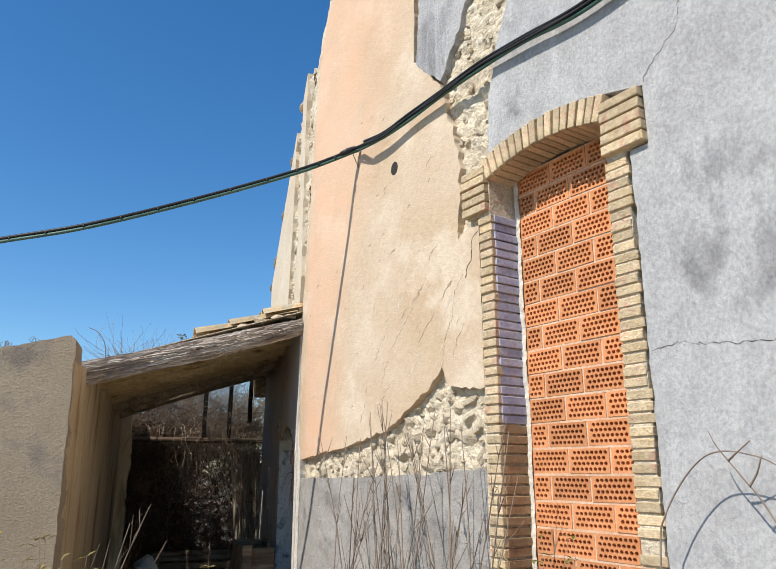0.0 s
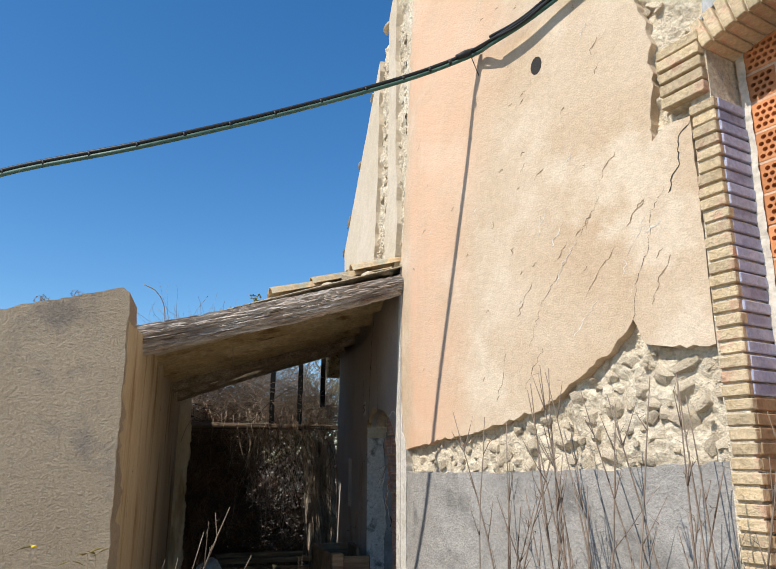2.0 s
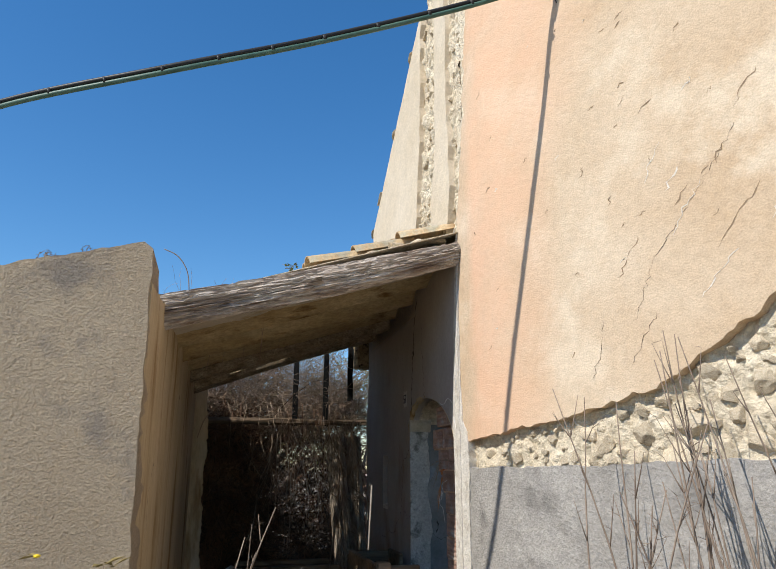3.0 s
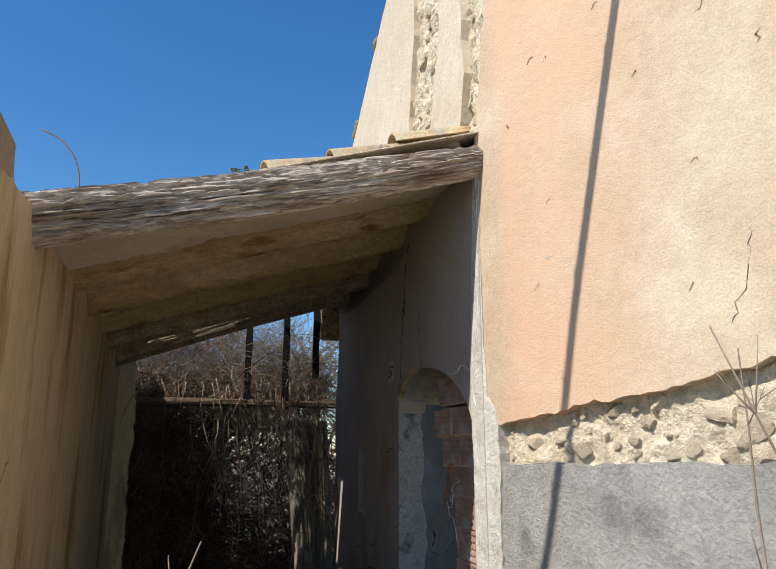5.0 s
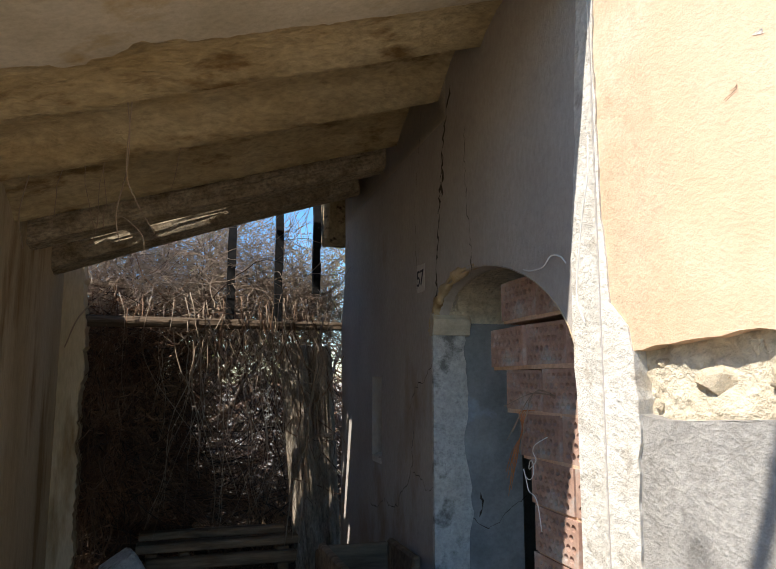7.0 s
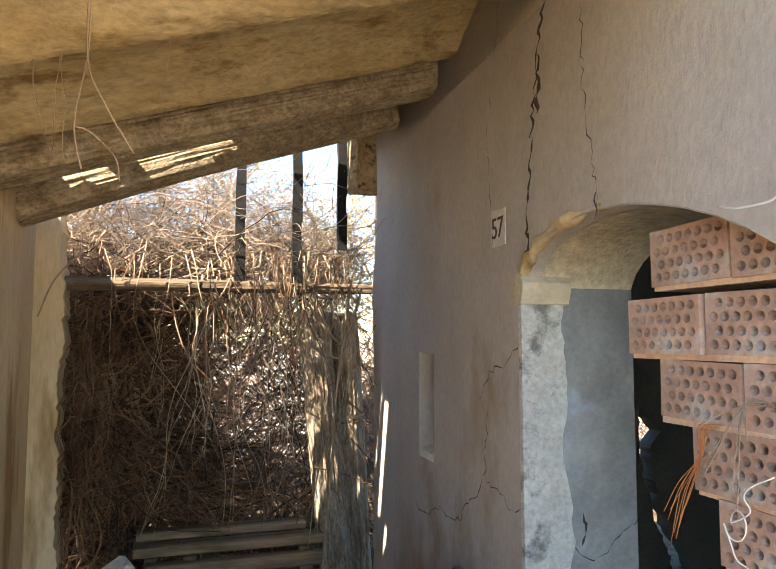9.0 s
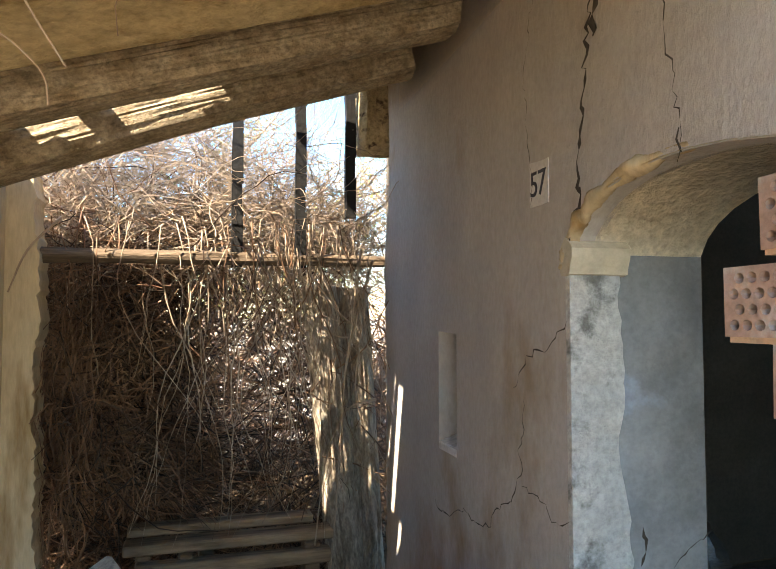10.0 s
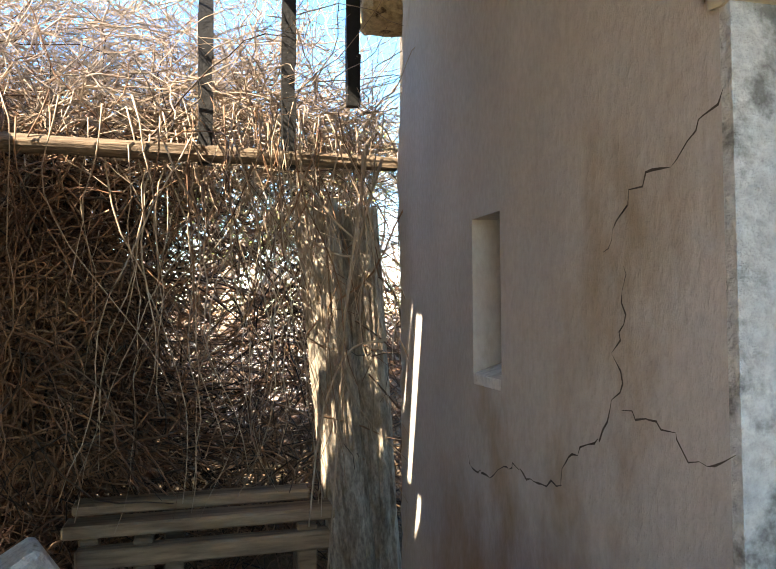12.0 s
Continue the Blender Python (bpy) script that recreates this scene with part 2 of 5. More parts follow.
def shape(name, verts, faces, material, smooth=True):
    me = bpy.data.meshes.new(name)
    me.from_pydata(verts, [], faces)
    if smooth:
        me.shade_smooth()
    me.materials.append(material)
    return me


def block(bm, lo, hi, skew=None, bevel=0.0):
    """A box from lo to hi; skew(co) may bend its corners."""
    g = bmesh.ops.create_cube(bm, size=1)
    vs = g["verts"]
    for v in vs:
        v.co = Vector([lo[i] + (v.co[i] + 0.5) * (hi[i] - lo[i]) for i in range(3)])
        if skew:
            v.co = Vector(skew(v.co))
    if bevel:
        es = list({e for v in vs for e in v.link_edges})
        bmesh.ops.bevel(bm, geom=es, offset=bevel, segments=1, affect="EDGES")


def ragged(pts, seed, step=0.03):
    """An outline through pts (x, y, amplitude of the edge that starts there), broken up where the amplitude is above nought."""
    rnd = random.Random(seed)
    out = []
    n = len(pts)
    for i in range(n):
        a, b = pts[i], pts[(i + 1) % n]
        amp = a[2] if len(a) > 2 else 0.0
        d = math.hypot(b[0] - a[0], b[1] - a[1])
        k = max(1, int(d / step)) if amp else 1
        nx, ny = (b[1] - a[1]) / max(d, 1e-6), -(b[0] - a[0]) / max(d, 1e-6)
        for j in range(k):
            f = j / k
            off = 0.0
            if amp and j:
                off = amp * (rnd.uniform(-0.6, 0.6) + 1.4 * noise.noise((a[0] + f * 9 * d, a[1] * 3 + seed, 0.3)))
            out.append((a[0] + (b[0] - a[0]) * f + nx * off, a[1] + (b[1] - a[1]) * f + ny * off))
    return out


def slab(outline, front, back, holes=()):
    """A plate with the outline in x, y between two depths in z; holes are outlines too."""
    from mathutils.geometry import tessellate_polygon
    loops = [list(outline)] + [list(h) for h in holes]
    flat = [p for lp in loops for p in lp]
    bm = bmesh.new()
    f = [bm.verts.new((p[0], p[1], front)) for p in flat]
    r = [bm.verts.new((p[0], p[1], back)) for p in flat]
    for t in tessellate_polygon([[Vector((p[0], p[1], 0)) for p in lp] for lp in loops]):
        if len(set(t)) == 3:
            try:
                bm.faces.new([f[i] for i in t])
                bm.faces.new([r[i] for i in reversed(t)])
            except ValueError:
                pass
    base = 0
    for lp in loops:
        n = len(lp)
        for i in range(n):
            a, b = base + i, base + (i + 1) % n
            bm.faces.new((f[a], f[b], r[b], r[a]))
        base += n
    return bm


def tube_data(pts, radii, sides=6, verts=None, faces=None, cap=True):
    """Verts and faces of a tube along pts."""
    verts = [] if verts is None else verts
    faces = [] if faces is None else faces
    base = len(verts)
    n = len(pts)
    for i, p in enumerate(pts):
        t = (Vector(pts[min(i + 1, n - 1)]) - Vector(pts[max(i - 1, 0)])).normalized()
        u = t.cross(Vector((0.31, 0.17, 0.93)))
        if u.length < 0.05:
            u = t.cross(Vector((1, 0, 0)))
        u.normalize()
        w = t.cross(u)
        r = radii[i] if isinstance(radii, (list, tuple)) else radii
        for k in range(sides):
            a = 2 * math.pi * k / sides
            verts.append(tuple(Vector(p) + (u * math.cos(a) + w * math.sin(a)) * r))
    for i in range(n - 1):
        for k in range(sides):
            a, b = base + i * sides + k, base + i * sides + (k + 1) % sides
            faces.append((a, b, b + sides, a + sides))
    if cap:
        faces.append(tuple(base + k for k in reversed(range(sides))))
        faces.append(tuple(base + (n - 1) * sides + k for k in range(sides)))
    return verts, faces


def tube(name, pts, radii, material, parent=None, sides=6, label=""):
    v, f = tube_data(pts, radii, sides)
    return part(name, shape(name, v, f, material), material, parent, label)


def curve_pts(ctrl, n):
    """A smooth line through control points."""
    c = [Vector(p) for p in ctrl]
    c = [c[0] * 2 - c[1]] + c + [c[-1] * 2 - c[-2]]
    out = []
    for i in range(1, len(c) - 2):
        for j in range(n):
            t = j / n
            a, b, d, e = c[i - 1], c[i], c[i + 1], c[i + 2]
            out.append(0.5 * (2 * b + (d - a) * t + (2 * a - 5 * b + 4 * d - e) * t * t + (3 * b - a - 3 * d + e) * t ** 3))
    out.append(c[-2])
    return out


def log_part(name, a, b, ra, rb, material, label, category, seed=0, groove=0.08, segs=150, sides=64, sag=0.0, group="", parent=None, square=0.0, chunk=0.0):
    """A rough round timber from a to b, with lengthwise grooves and splits and a slight bow; its own x axis runs along it."""
    a, b = Vector(a), Vector(b)
    ax = (b - a).normalized()
    up = Vector((0, 0, 1)) if abs(ax.z) < 0.8 else Vector((0, 1, 0))
    w = (up - ax * up.dot(ax)).normalized()
    u = w.cross(ax)
    m = Matrix.Identity(4)
    for r in range(3):
        m[r][0], m[r][1], m[r][2], m[r][3] = ax[r], u[r], w[r], a[r]
    ln = (b - a).length
    verts, faces = [], []
    for i in range(segs + 1):
        t = i / segs
        r0 = ra + (rb - ra) * t
        for k in range(sides):
            an = 2 * math.pi * k / sides
            q = Vector((math.cos(an), math.sin(an), 0))
            lx = t * ln
            gr = 0.9 * noise.noise(Vector((q.x * 1.3, q.y * 1.3, lx * 1.4 + seed * 7)))
            gr += 0.6 * noise.noise(Vector((q.x * 5, q.y * 5, lx * 1.8 + seed)))
            split = noise.noise(Vector((q.x * 9, q.y * 9, lx * 1.1 + seed * 3)))
            gr -= 1.3 * max(0.0, 0.16 - abs(split)) / 0.16
            gr += 0.35 * noise.noise(Vector((q.x * 16, q.y * 16, lx * 7 + seed)))
            if chunk:
                rid = abs(noise.noise(Vector((q.x * 5 + 3, q.y * 5, lx * 5.5 + seed)))) + 0.6 * abs(noise.noise(Vector((q.x * 10, q.y * 10 + 7, lx * 13 + seed))))
                gr += chunk * (min(rid, 0.42) * 3 - 0.7)
            r = r0 * (1 + groove * gr) * (1 + square * (0.8 / max(abs(q.x), abs(q.y)) - 0.8))
            verts.append((lx, math.cos(an) * r, math.sin(an) * r - sag * math.sin(math.pi * t)))
    for i in range(segs):
        for k in range(sides):
            p, q = i * sides + k, i * sides + (k + 1) % sides
            faces.append((p, q, q + sides, p + sides))
    faces.append(tuple(reversed(range(sides))))
    faces.append(tuple(segs * sides + k for k in range(sides)))
    return tagged(part(name, shape(name, verts, faces, material, False), None, parent, m=m), label, category, group)


def stone_meshes(material, count=9, seed=3):
    out = []
    rnd = random.Random(seed)
    for i in range(count):
        bm = bmesh.new()
        bmesh.ops.create_icosphere(bm, subdivisions=3, radius=1)
        cuts = [(Vector((rnd.gauss(0, 1), rnd.gauss(0, 1), rnd.gauss(0, 1))).normalized(), rnd.uniform(0.5, 0.72)) for _ in range(8)]
        off = Vector((i * 3.7, 1.3, 0.4))
        for v in bm.verts:
            d = v.co.normalized()
            k = 1 + 0.5 * noise.noise(d * 1.2 + off) + 0.3 * noise.noise(d * 2.8 + off)
            v.co = d * k
            for cn, cd in cuts:
                v.co -= cn * max(0.0, v.co.dot(cn) - cd)
            v.co += d * 0.035 * noise.noise(d * 6 + off)
            for axis in range(3):
                v.co[axis] = max(-0.76, min(0.76, v.co[axis]))
        me = bpy.data.meshes.new("stone")
        bm.to_mesh(me)
        bm.free()
        me.materials.append(material)
        out.append(me)
    return out


STONES = stone_meshes(M_STONE)


def rubble(parent, m, spots, seed):
    """Stones set into a wall face: spots of (x, y, size), in the face's own axes m."""
    rnd = random.Random(seed)
    for x, y, s in spots:
        sc = Matrix.Diagonal((s * rnd.uniform(0.8, 1.6), s * rnd.uniform(0.6, 1.05), s * rnd.uniform(0.55, 0.8), 1))
        mm = m @ Matrix.Translation((x, y, -0.036 - 0.33 * s + rnd.uniform(-0.006, 0.008))) @ Matrix.Rotation(rnd.uniform(-0.8, 0.8), 4, "Z") @ Matrix.Rotation(rnd.uniform(-0.4, 0.4), 4, "X") @ sc
        part("stone", rnd.choice(STONES), M_STONE, parent, m=mm)


def packed(inside, box, sizes, count, seed, gap=0.8):
    """Spots that fill a region, the large ones first."""
    rnd = random.Random(seed)
    got = []
    for k in range(count * 30):
        f = len(got) / count
        if f >= 1:
            break
        s = sizes[0] + (sizes[1] - sizes[0]) * f ** 0.6
        s *= rnd.uniform(0.75, 1.15)
        x, y = rnd.uniform(box[0], box[2]), rnd.uniform(box[1], box[3])
        if inside(x, y) and all(math.hypot(x - a, (y - b) * 1.25) > gap * (s + c) for a, b, c in got):
            got.append((x, y, s))
    return got


def rough_sheet(x0, y0, x1, y1, step, depth, amp, seed, keep=None):
    """A sheet in x, y with an uneven face: broken mortar."""
    nx, ny = int((x1 - x0) / step), int((y1 - y0) / step)
    verts, faces = [], []
    for j in range(ny + 1):
        for i in range(nx + 1):
            x, y = x0 + (x1 - x0) * i / nx, y0 + (y1 - y0) * j / ny
            q = Vector((x * 9, y * 9, seed))
            z = depth + amp * (noise.noise(q) + 0.6 * noise.noise(q * 2.7) + 0.45 * noise.noise(q * 6))
            verts.append((x, y, z))
    for j in range(ny):
        for i in range(nx):
            a = j * (nx + 1) + i
            cx, cy = x0 + (x1 - x0) * (i + 0.5) / nx, y0 + (y1 - y0) * (j + 0.5) / ny
            if keep is None or keep(cx, cy):
                faces.append((a, a + 1, a + nx + 2, a + nx + 1))
    return verts, faces


def in_poly(pts):
    def test(x, y):
        c = False
        n = len(pts)
        for i in range(n):
            x1, y1 = pts[i][:2]
            x2, y2 = pts[(i + 1) % n][:2]
            if (y1 > y) != (y2 > y) and x < (x2 - x1) * (y - y1) / (y2 - y1) + x1:
                c = not c
        return c
    return test


def crack(parent, pts, m, width=0.006, seed=0, material=None, lift=0.0015):
    """A hairline crack: a thin dark broken ribbon on a face, in the face's axes m."""
    rnd = random.Random(seed)
    line = []
    for i in range(len(pts) - 1):
        a, b = pts[i], pts[i + 1]
        k = max(2, int(math.hypot(b[0] - a[0], b[1] - a[1]) / 0.018))
        for j in range(k):
            f = j / k
            line.append((a[0] + (b[0] - a[0]) * f + rnd.uniform(-1, 1) * 0.012, a[1] + (b[1] - a[1]) * f + rnd.uniform(-1, 1) * 0.009))
    line.append(pts[-1][:2])
    verts, faces = [], []
    n = len(line)
    for i, (x, y) in enumerate(line):
        p, q = line[max(0, i - 1)], line[min(n - 1, i + 1)]
        dx, dy = q[0] - p[0], q[1] - p[1]
        d = math.hypot(dx, dy) or 1
        w = width * 0.7 * (0.1 + rnd.random()) * (0.3 if i in (0, n - 1) else 1) * 0.5
        verts += [(x - dy / d * w, y + dx / d * w, lift), (x + dy / d * w, y - dx / d * w, lift)]
    for i in range(n - 1):
        faces.append((2 * i, 2 * i + 1, 2 * i + 3, 2 * i + 2))
    return part("crack", shape("crack", verts, faces, material or M_CRACK), None, parent, m=m)


def hollow_brick(width, height, depth, material, cols, rows):
    """A perforated brick, its pierced face to +z: a pit behind each hole."""
    bm = bmesh.new()
    cw, ch = width / (cols + 1.1), height / (rows + 0.5)
    x_off, y_off = -width / 2, -height / 2
    cache = {}

    def vert(x, y, z):
        key = (round(x, 5), round(y, 5), round(z, 5))
        if key not in cache:
            cache[key] = bm.verts.new((x, y, z))
        return cache[key]

    for r in range(rows):
        sh = 0.45 * cw * (r % 2) + 0.33 * cw
        for c in range(cols):
            x0, y0 = x_off + cw * c + sh, y_off + ch * (r + 0.25)
            x1, y1 = x0 + cw, y0 + ch
            cx, cy = (x0 + x1) / 2, (y0 + y1) / 2
            rx, ry = cw * 0.40, ch * 0.37
            ring = [(cx + rx * math.cos(a), cy + ry * math.sin(a)) for a in [math.pi * (0.25 + k / 4) for k in range(8)]]
            cor = [(x1, y1), (x0, y1), (x0, y0), (x1, y0)]
            rv = [vert(x, y, 0) for x, y in ring]
            pv = [vert(x, y, -0.08) for x, y in ring]
            cv = [vert(x, y, 0) for x, y in cor]
            for k in range(4):
                a, b, d = rv[2 * k], rv[(2 * k + 1) % 8], rv[(2 * k + 2) % 8]
                bm.faces.new((cv[k], cv[(k + 1) % 4], d, b, a))
            for k in range(8):
                bm.faces.new((rv[k], rv[(k + 1) % 8], pv[(k + 1) % 8], pv[k]))
            bm.faces.new(pv)
        ya, yb = y_off + ch * (r + 0.25), y_off + ch * (r + 1.25)
        for a, b in ((x_off, x_off + sh), (x_off + cw * cols + sh, x_off + width)):
            if b - a > 1e-4:
                bm.faces.new((vert(a, ya, 0), vert(b, ya, 0), vert(b, yb, 0), vert(a, yb, 0)))
    for ya, yb in ((y_off, y_off + ch * 0.25), (y_off + ch * (rows + 0.25), y_off + height)):
        bm.faces.new([bm.verts.new((x, y, 0)) for x, y in ((x_off, ya), (-x_off, ya), (-x_off, yb), (x_off, yb))])
    x1, y1 = -x_off, -y_off
    cs = [(x_off, y_off), (x1, y_off), (x1, y1), (x_off, y1)]
    f = [bm.verts.new((x, y, 0)) for x, y in cs]
    g = [bm.verts.new((x, y, -depth)) for x, y in cs]
    for k in range(4):
        bm.faces.new((f[k], f[(k + 1) % 4], g[(k + 1) % 4], g[k]))
    bm.faces.new(g)
    me = bpy.data.meshes.new("hollow_brick")
    bm.to_mesh(me)
    bm.free()
    me.materials.append(material)
    return me


# ---- large structure ----
def facade_axes():
    d, n = Vector((0.2909, -0.9568, 0)), Vector((-0.9568, -0.2909, 0))
    m = Matrix.Identity(4)
    for r in range(3):
        m[r][0], m[r][1], m[r][2], m[r][3] = d[r], (0, 0, 1)[r], n[r], (1.066, 6.004, 0)[r]
    return m


FM = facade_axes()                      # along the facade, up, out of it


def wall_x(y):
    """The inner face of the shed's house-side wall."""
    return 1.098 + 0.031 * (y - 6.1)


ANG = math.atan(0.031)
# axes of the house-side wall: along it (towards the street), up, out into the shed
SM = Matrix(((math.sin(-ANG), 0, -math.cos(ANG), wall_x(6.1)), (-math.cos(ANG), 0, math.sin(ANG), 6.1), (0, 1, 0, 0), (0, 0, 0, 1)))


def U(y):
    return (6.1 - y) / math.cos(ANG)


# ground: one sheet to the horizon, with small lumps near the walk
def ground_mesh():
    vs, fs = [], []
    ticks = [-400, -120, -40, -15, -8] + [i * 0.4 for i in range(-15, 36)] + [18, 30, 80, 200, 500]
    n = len(ticks)
    for y in ticks:
        for x in ticks:
            near = 1 if -6 < x < 8 and -6 < y < 14 else 0
            vs.append((x, y, near * 0.05 * noise.noise((x * 1.3, y * 1.3, 0))))
    for j in range(n - 1):
        for i in range(n - 1):
            a = j * n + i
            fs.append((a, a + 1, a + n + 1, a + n))
    return shape("ground", vs, fs, M_EARTH)


tagged(part("ground", ground_mesh(), None), "bare brown earth with weedy patches", "ground", kind="structure")

DOOR_L, DOOR_R, TOP = 2.51, 3.365, 7.4
ARC_S, ARC_Z, ARC_R = 2.94, 2.03, 1.30


def arch_line(r, s0, s1, k):
    out = []
    for i in range(k + 1):
        s = s0 + (s1 - s0) * i / k
        out.append((s, ARC_Z + math.sqrt(r * r - (s - ARC_S) ** 2)))
    return out


wall_facade = tagged(new("wall_facade"), "tall house front of cream and salmon plaster over rubble", "wall", kind="structure")
opening = [(DOOR_L - 0.03, 0.75)] + [(a, b + 0.02) for a, b in arch_line(ARC_R, DOOR_L - 0.03, DOOR_R + 0.03, 14)] + [(DOOR_R + 0.03, 0.75)]
core = [(0.02, -0.3), (10.5, -0.3), (10.5, TOP), (0.62, TOP), (0.40, 5.9, 0.03), (0.20, 5.4, 0.03), (0.06, 5.0, 0.03), (0.03, 4.4, 0.02), (0.02, 2.9)]
part("core", slab(ragged(core, 4), -0.075, -0.42, [opening]), M_MORTAR, wall_facade, "rough lime mortar core", FM)

cream = [(0.0, 1.60, 0.012), (0.84, 1.69, 0.014), (1.36, 1.78, 0.016), (1.66, 1.93, 0.02), (1.85, 2.02, 0.016), (1.99, 2.15, 0.012), (2.05, 2.03, 0.012), (2.25, 1.985, 0.012), (2.385, 1.985, 0.004),
         (2.385, 2.99, 0.01), (2.27, 3.0, 0.02), (2.18, 2.95, 0.02), (2.22, 3.47, 0.02), (2.15, 3.8, 0.02), (2.03, 4.16, 0.02), (1.80, 4.44, 0.015), (1.725, 4.5, 0.006), (1.74, 5.05, 0.006), (1.77, TOP),
         (0.85, TOP, 0.02), (0.44, 5.9, 0.02), (0.27, 5.43, 0.02), (0.20, 5.0, 0.02), (0.17, 4.7, 0.02), (0.14, 4.2, 0.025), (0.07, 3.57, 0.02), (0.0, 2.95, 0.006)]
part("plaster_cream", slab(ragged(cream, 1), 0.0, -0.09), M_FAC, wall_facade, "cream plaster with a faded salmon band", FM)
white_edge = [(0.44, 5.9, 0.02), (0.27, 5.43, 0.02), (0.20, 5.0, 0.02), (0.17, 4.7, 0.02), (0.14, 4.2, 0.025), (0.07, 3.57, 0.02), (0.0, 2.95), (-0.005, 3.6, 0.01), (0.0, 4.4, 0.012), (0.03, 5.0, 0.02), (0.18, 5.43, 0.02), (0.38, 5.95, 0.02)]
part("plaster_edge", slab(ragged(white_edge, 21), -0.022, -0.09), M_MORTAR, wall_facade, "whitish broken corner plaster", FM)
upper = [(1.80, TOP), (1.80, 5.0, 0.006), (1.76, 4.46, 0.012), (1.85, 4.35, 0.012), (2.04, 4.18, 0.015), (2.08, 4.22, 0.02), (2.34, 4.66, 0.02), (2.46, 5.2, 0.02), (2.60, TOP)]
part("plaster_grey_patch", slab(ragged(upper, 2), 0.0015, -0.09), M_GREY, wall_facade, "grey cement patch", FM)
ext = arch_line(ARC_R + 0.155, 2.49, 3.40, 10)
grey = [(2.50, 3.37, 0.012), (2.52, 3.81, 0.015), (2.60, 4.09, 0.015), (2.73, 4.41, 0.02), (2.98, 5.0, 0.02), (3.2, TOP), (10.5, TOP), (10.5, -0.3), (3.50, -0.3), (3.505, 0.9, 0.006), (3.515, 3.04), (3.62, 3.04), (3.62, 3.355)]
grey += [(s, z + 0.004) for s, z in reversed(ext)]
part("plaster_grey", slab(ragged(grey, 3), 0.004, -0.09), M_GREY, wall_facade, "grey cement render with cracks", FM)
dado = [(0.0, -0.3), (2.43, -0.3), (2.43, 0.75, 0.004), (2.395, 1.53, 0.008), (2.0, 1.50, 0.008), (1.23, 1.47, 0.008), (0.5, 1.455, 0.008), (0.0, 1.46, 0.003)]
part("dado", slab(ragged(dado, 5), -0.004, -0.09), M_DADO, wall_facade, "patched grey cement dado", FM)

# broken plaster: mortar and stones laid bare
v, f = rough_sheet(0.0, 1.38, 2.44, 2.25, 0.012, -0.048, 0.024, 1.7)
part("mortar", shape("mortar", v, f, M_MORTAR), None, wall_facade, "crumbling pale mortar", FM)
strip = [(2.20, 2.95), (2.38, 2.95), (2.30, 3.05), (2.28, 3.36), (2.47, 3.40), (2.52, 3.8), (2.62, 4.1), (2.74, 4.42), (3.0, 5.0), (3.2, TOP), (2.6, TOP), (2.46, 5.2), (2.34, 4.66), (2.06, 4.2), (2.15, 3.8), (2.22, 3.47)]
v, f = rough_sheet(1.95, 2.9, 3.15, 5.6, 0.014, -0.045, 0.026, 5.1, in_poly([(2.1, 2.9), (2.39, 2.9), (2.28, 3.36), (2.5, 3.4), (2.6, 3.8), (3.15, 5.0), (3.15, 5.6), (2.4, 5.6), (2.0, 4.2)]))
part("mortar", shape("mortar", v, f, M_MORTAR), None, wall_facade, "crumbling pale mortar", FM)
v, f = rough_sheet(0.0, 2.9, 0.3, 5.1, 0.02, -0.05, 0.02, 9.1)
part("mortar", shape("mortar", v, f, M_MORTAR), None, wall_facade, "crumbling pale mortar", FM)
rubble(wall_facade, FM, packed(in_poly([(0.75, 1.47), (2.4, 1.5), (2.4, 1.9), (2.0, 2.05), (1.6, 1.86), (1.0, 1.66)]), (0.7, 1.45, 2.42, 2.1), (0.095, 0.018), 62, 11, 0.8), 12)
rubble(wall_facade, FM, packed(in_poly([(0.02, 1.47), (0.8, 1.47), (0.8, 1.66), (0.02, 1.58)]), (0.02, 1.45, 0.8, 1.7), (0.055, 0.008), 22, 15, 1.1), 16)
rubble(wall_facade, FM, packed(in_poly(strip), (2.0, 2.9, 3.1, 5.4), (0.055, 0.016), 90, 13, 0.7), 14)

# ---- brick doorway in the facade ----
door_surround = tagged(new("door_surround"), "buff brick jambs and shallow arch of a blocked doorway", "door surround", kind="structure")


def bricked(name, lo, hi, material, parent, m, jit, rnd):
    bm = bmesh.new()
    j = [rnd.uniform(-jit, jit) for _ in range(6)]
    block(bm, (lo[0] + j[0], lo[1] + j[1] * 0.5, lo[2]), (hi[0] + j[2], hi[1] + j[3] * 0.5, hi[2] + j[4]), bevel=0.004)
    return part(name, bm, material, parent, m=m)


rnd = random.Random(8)
z = 0.78
while z < 3.02:
    h = 0.055
    for side in (0, 1):
        long = rnd.random() < 0.5
        if side == 0:
            bricked("brick", (2.395 + (0 if long else 0.006), z, -0.03), (DOOR_L, z + h - 0.011, 0.014), M_BUFF, door_surround, FM, 0.004, rnd)
            bricked("brick", (DOOR_L - 0.05, z, -0.205), (DOOR_L + 0.004, z + h - 0.010, -0.012), M_BLUE if z > 1.72 else M_BROWNB, door_surround, FM, 0.004, rnd)
        else:
            if 1.13 < z < 1.2:
                continue
            bricked("brick", (DOOR_R, z, -0.20), (3.505 - (0 if long else 0.014), z + h - 0.011, 0.012), M_BUFF, door_surround, FM, 0.004, rnd)
    z += h
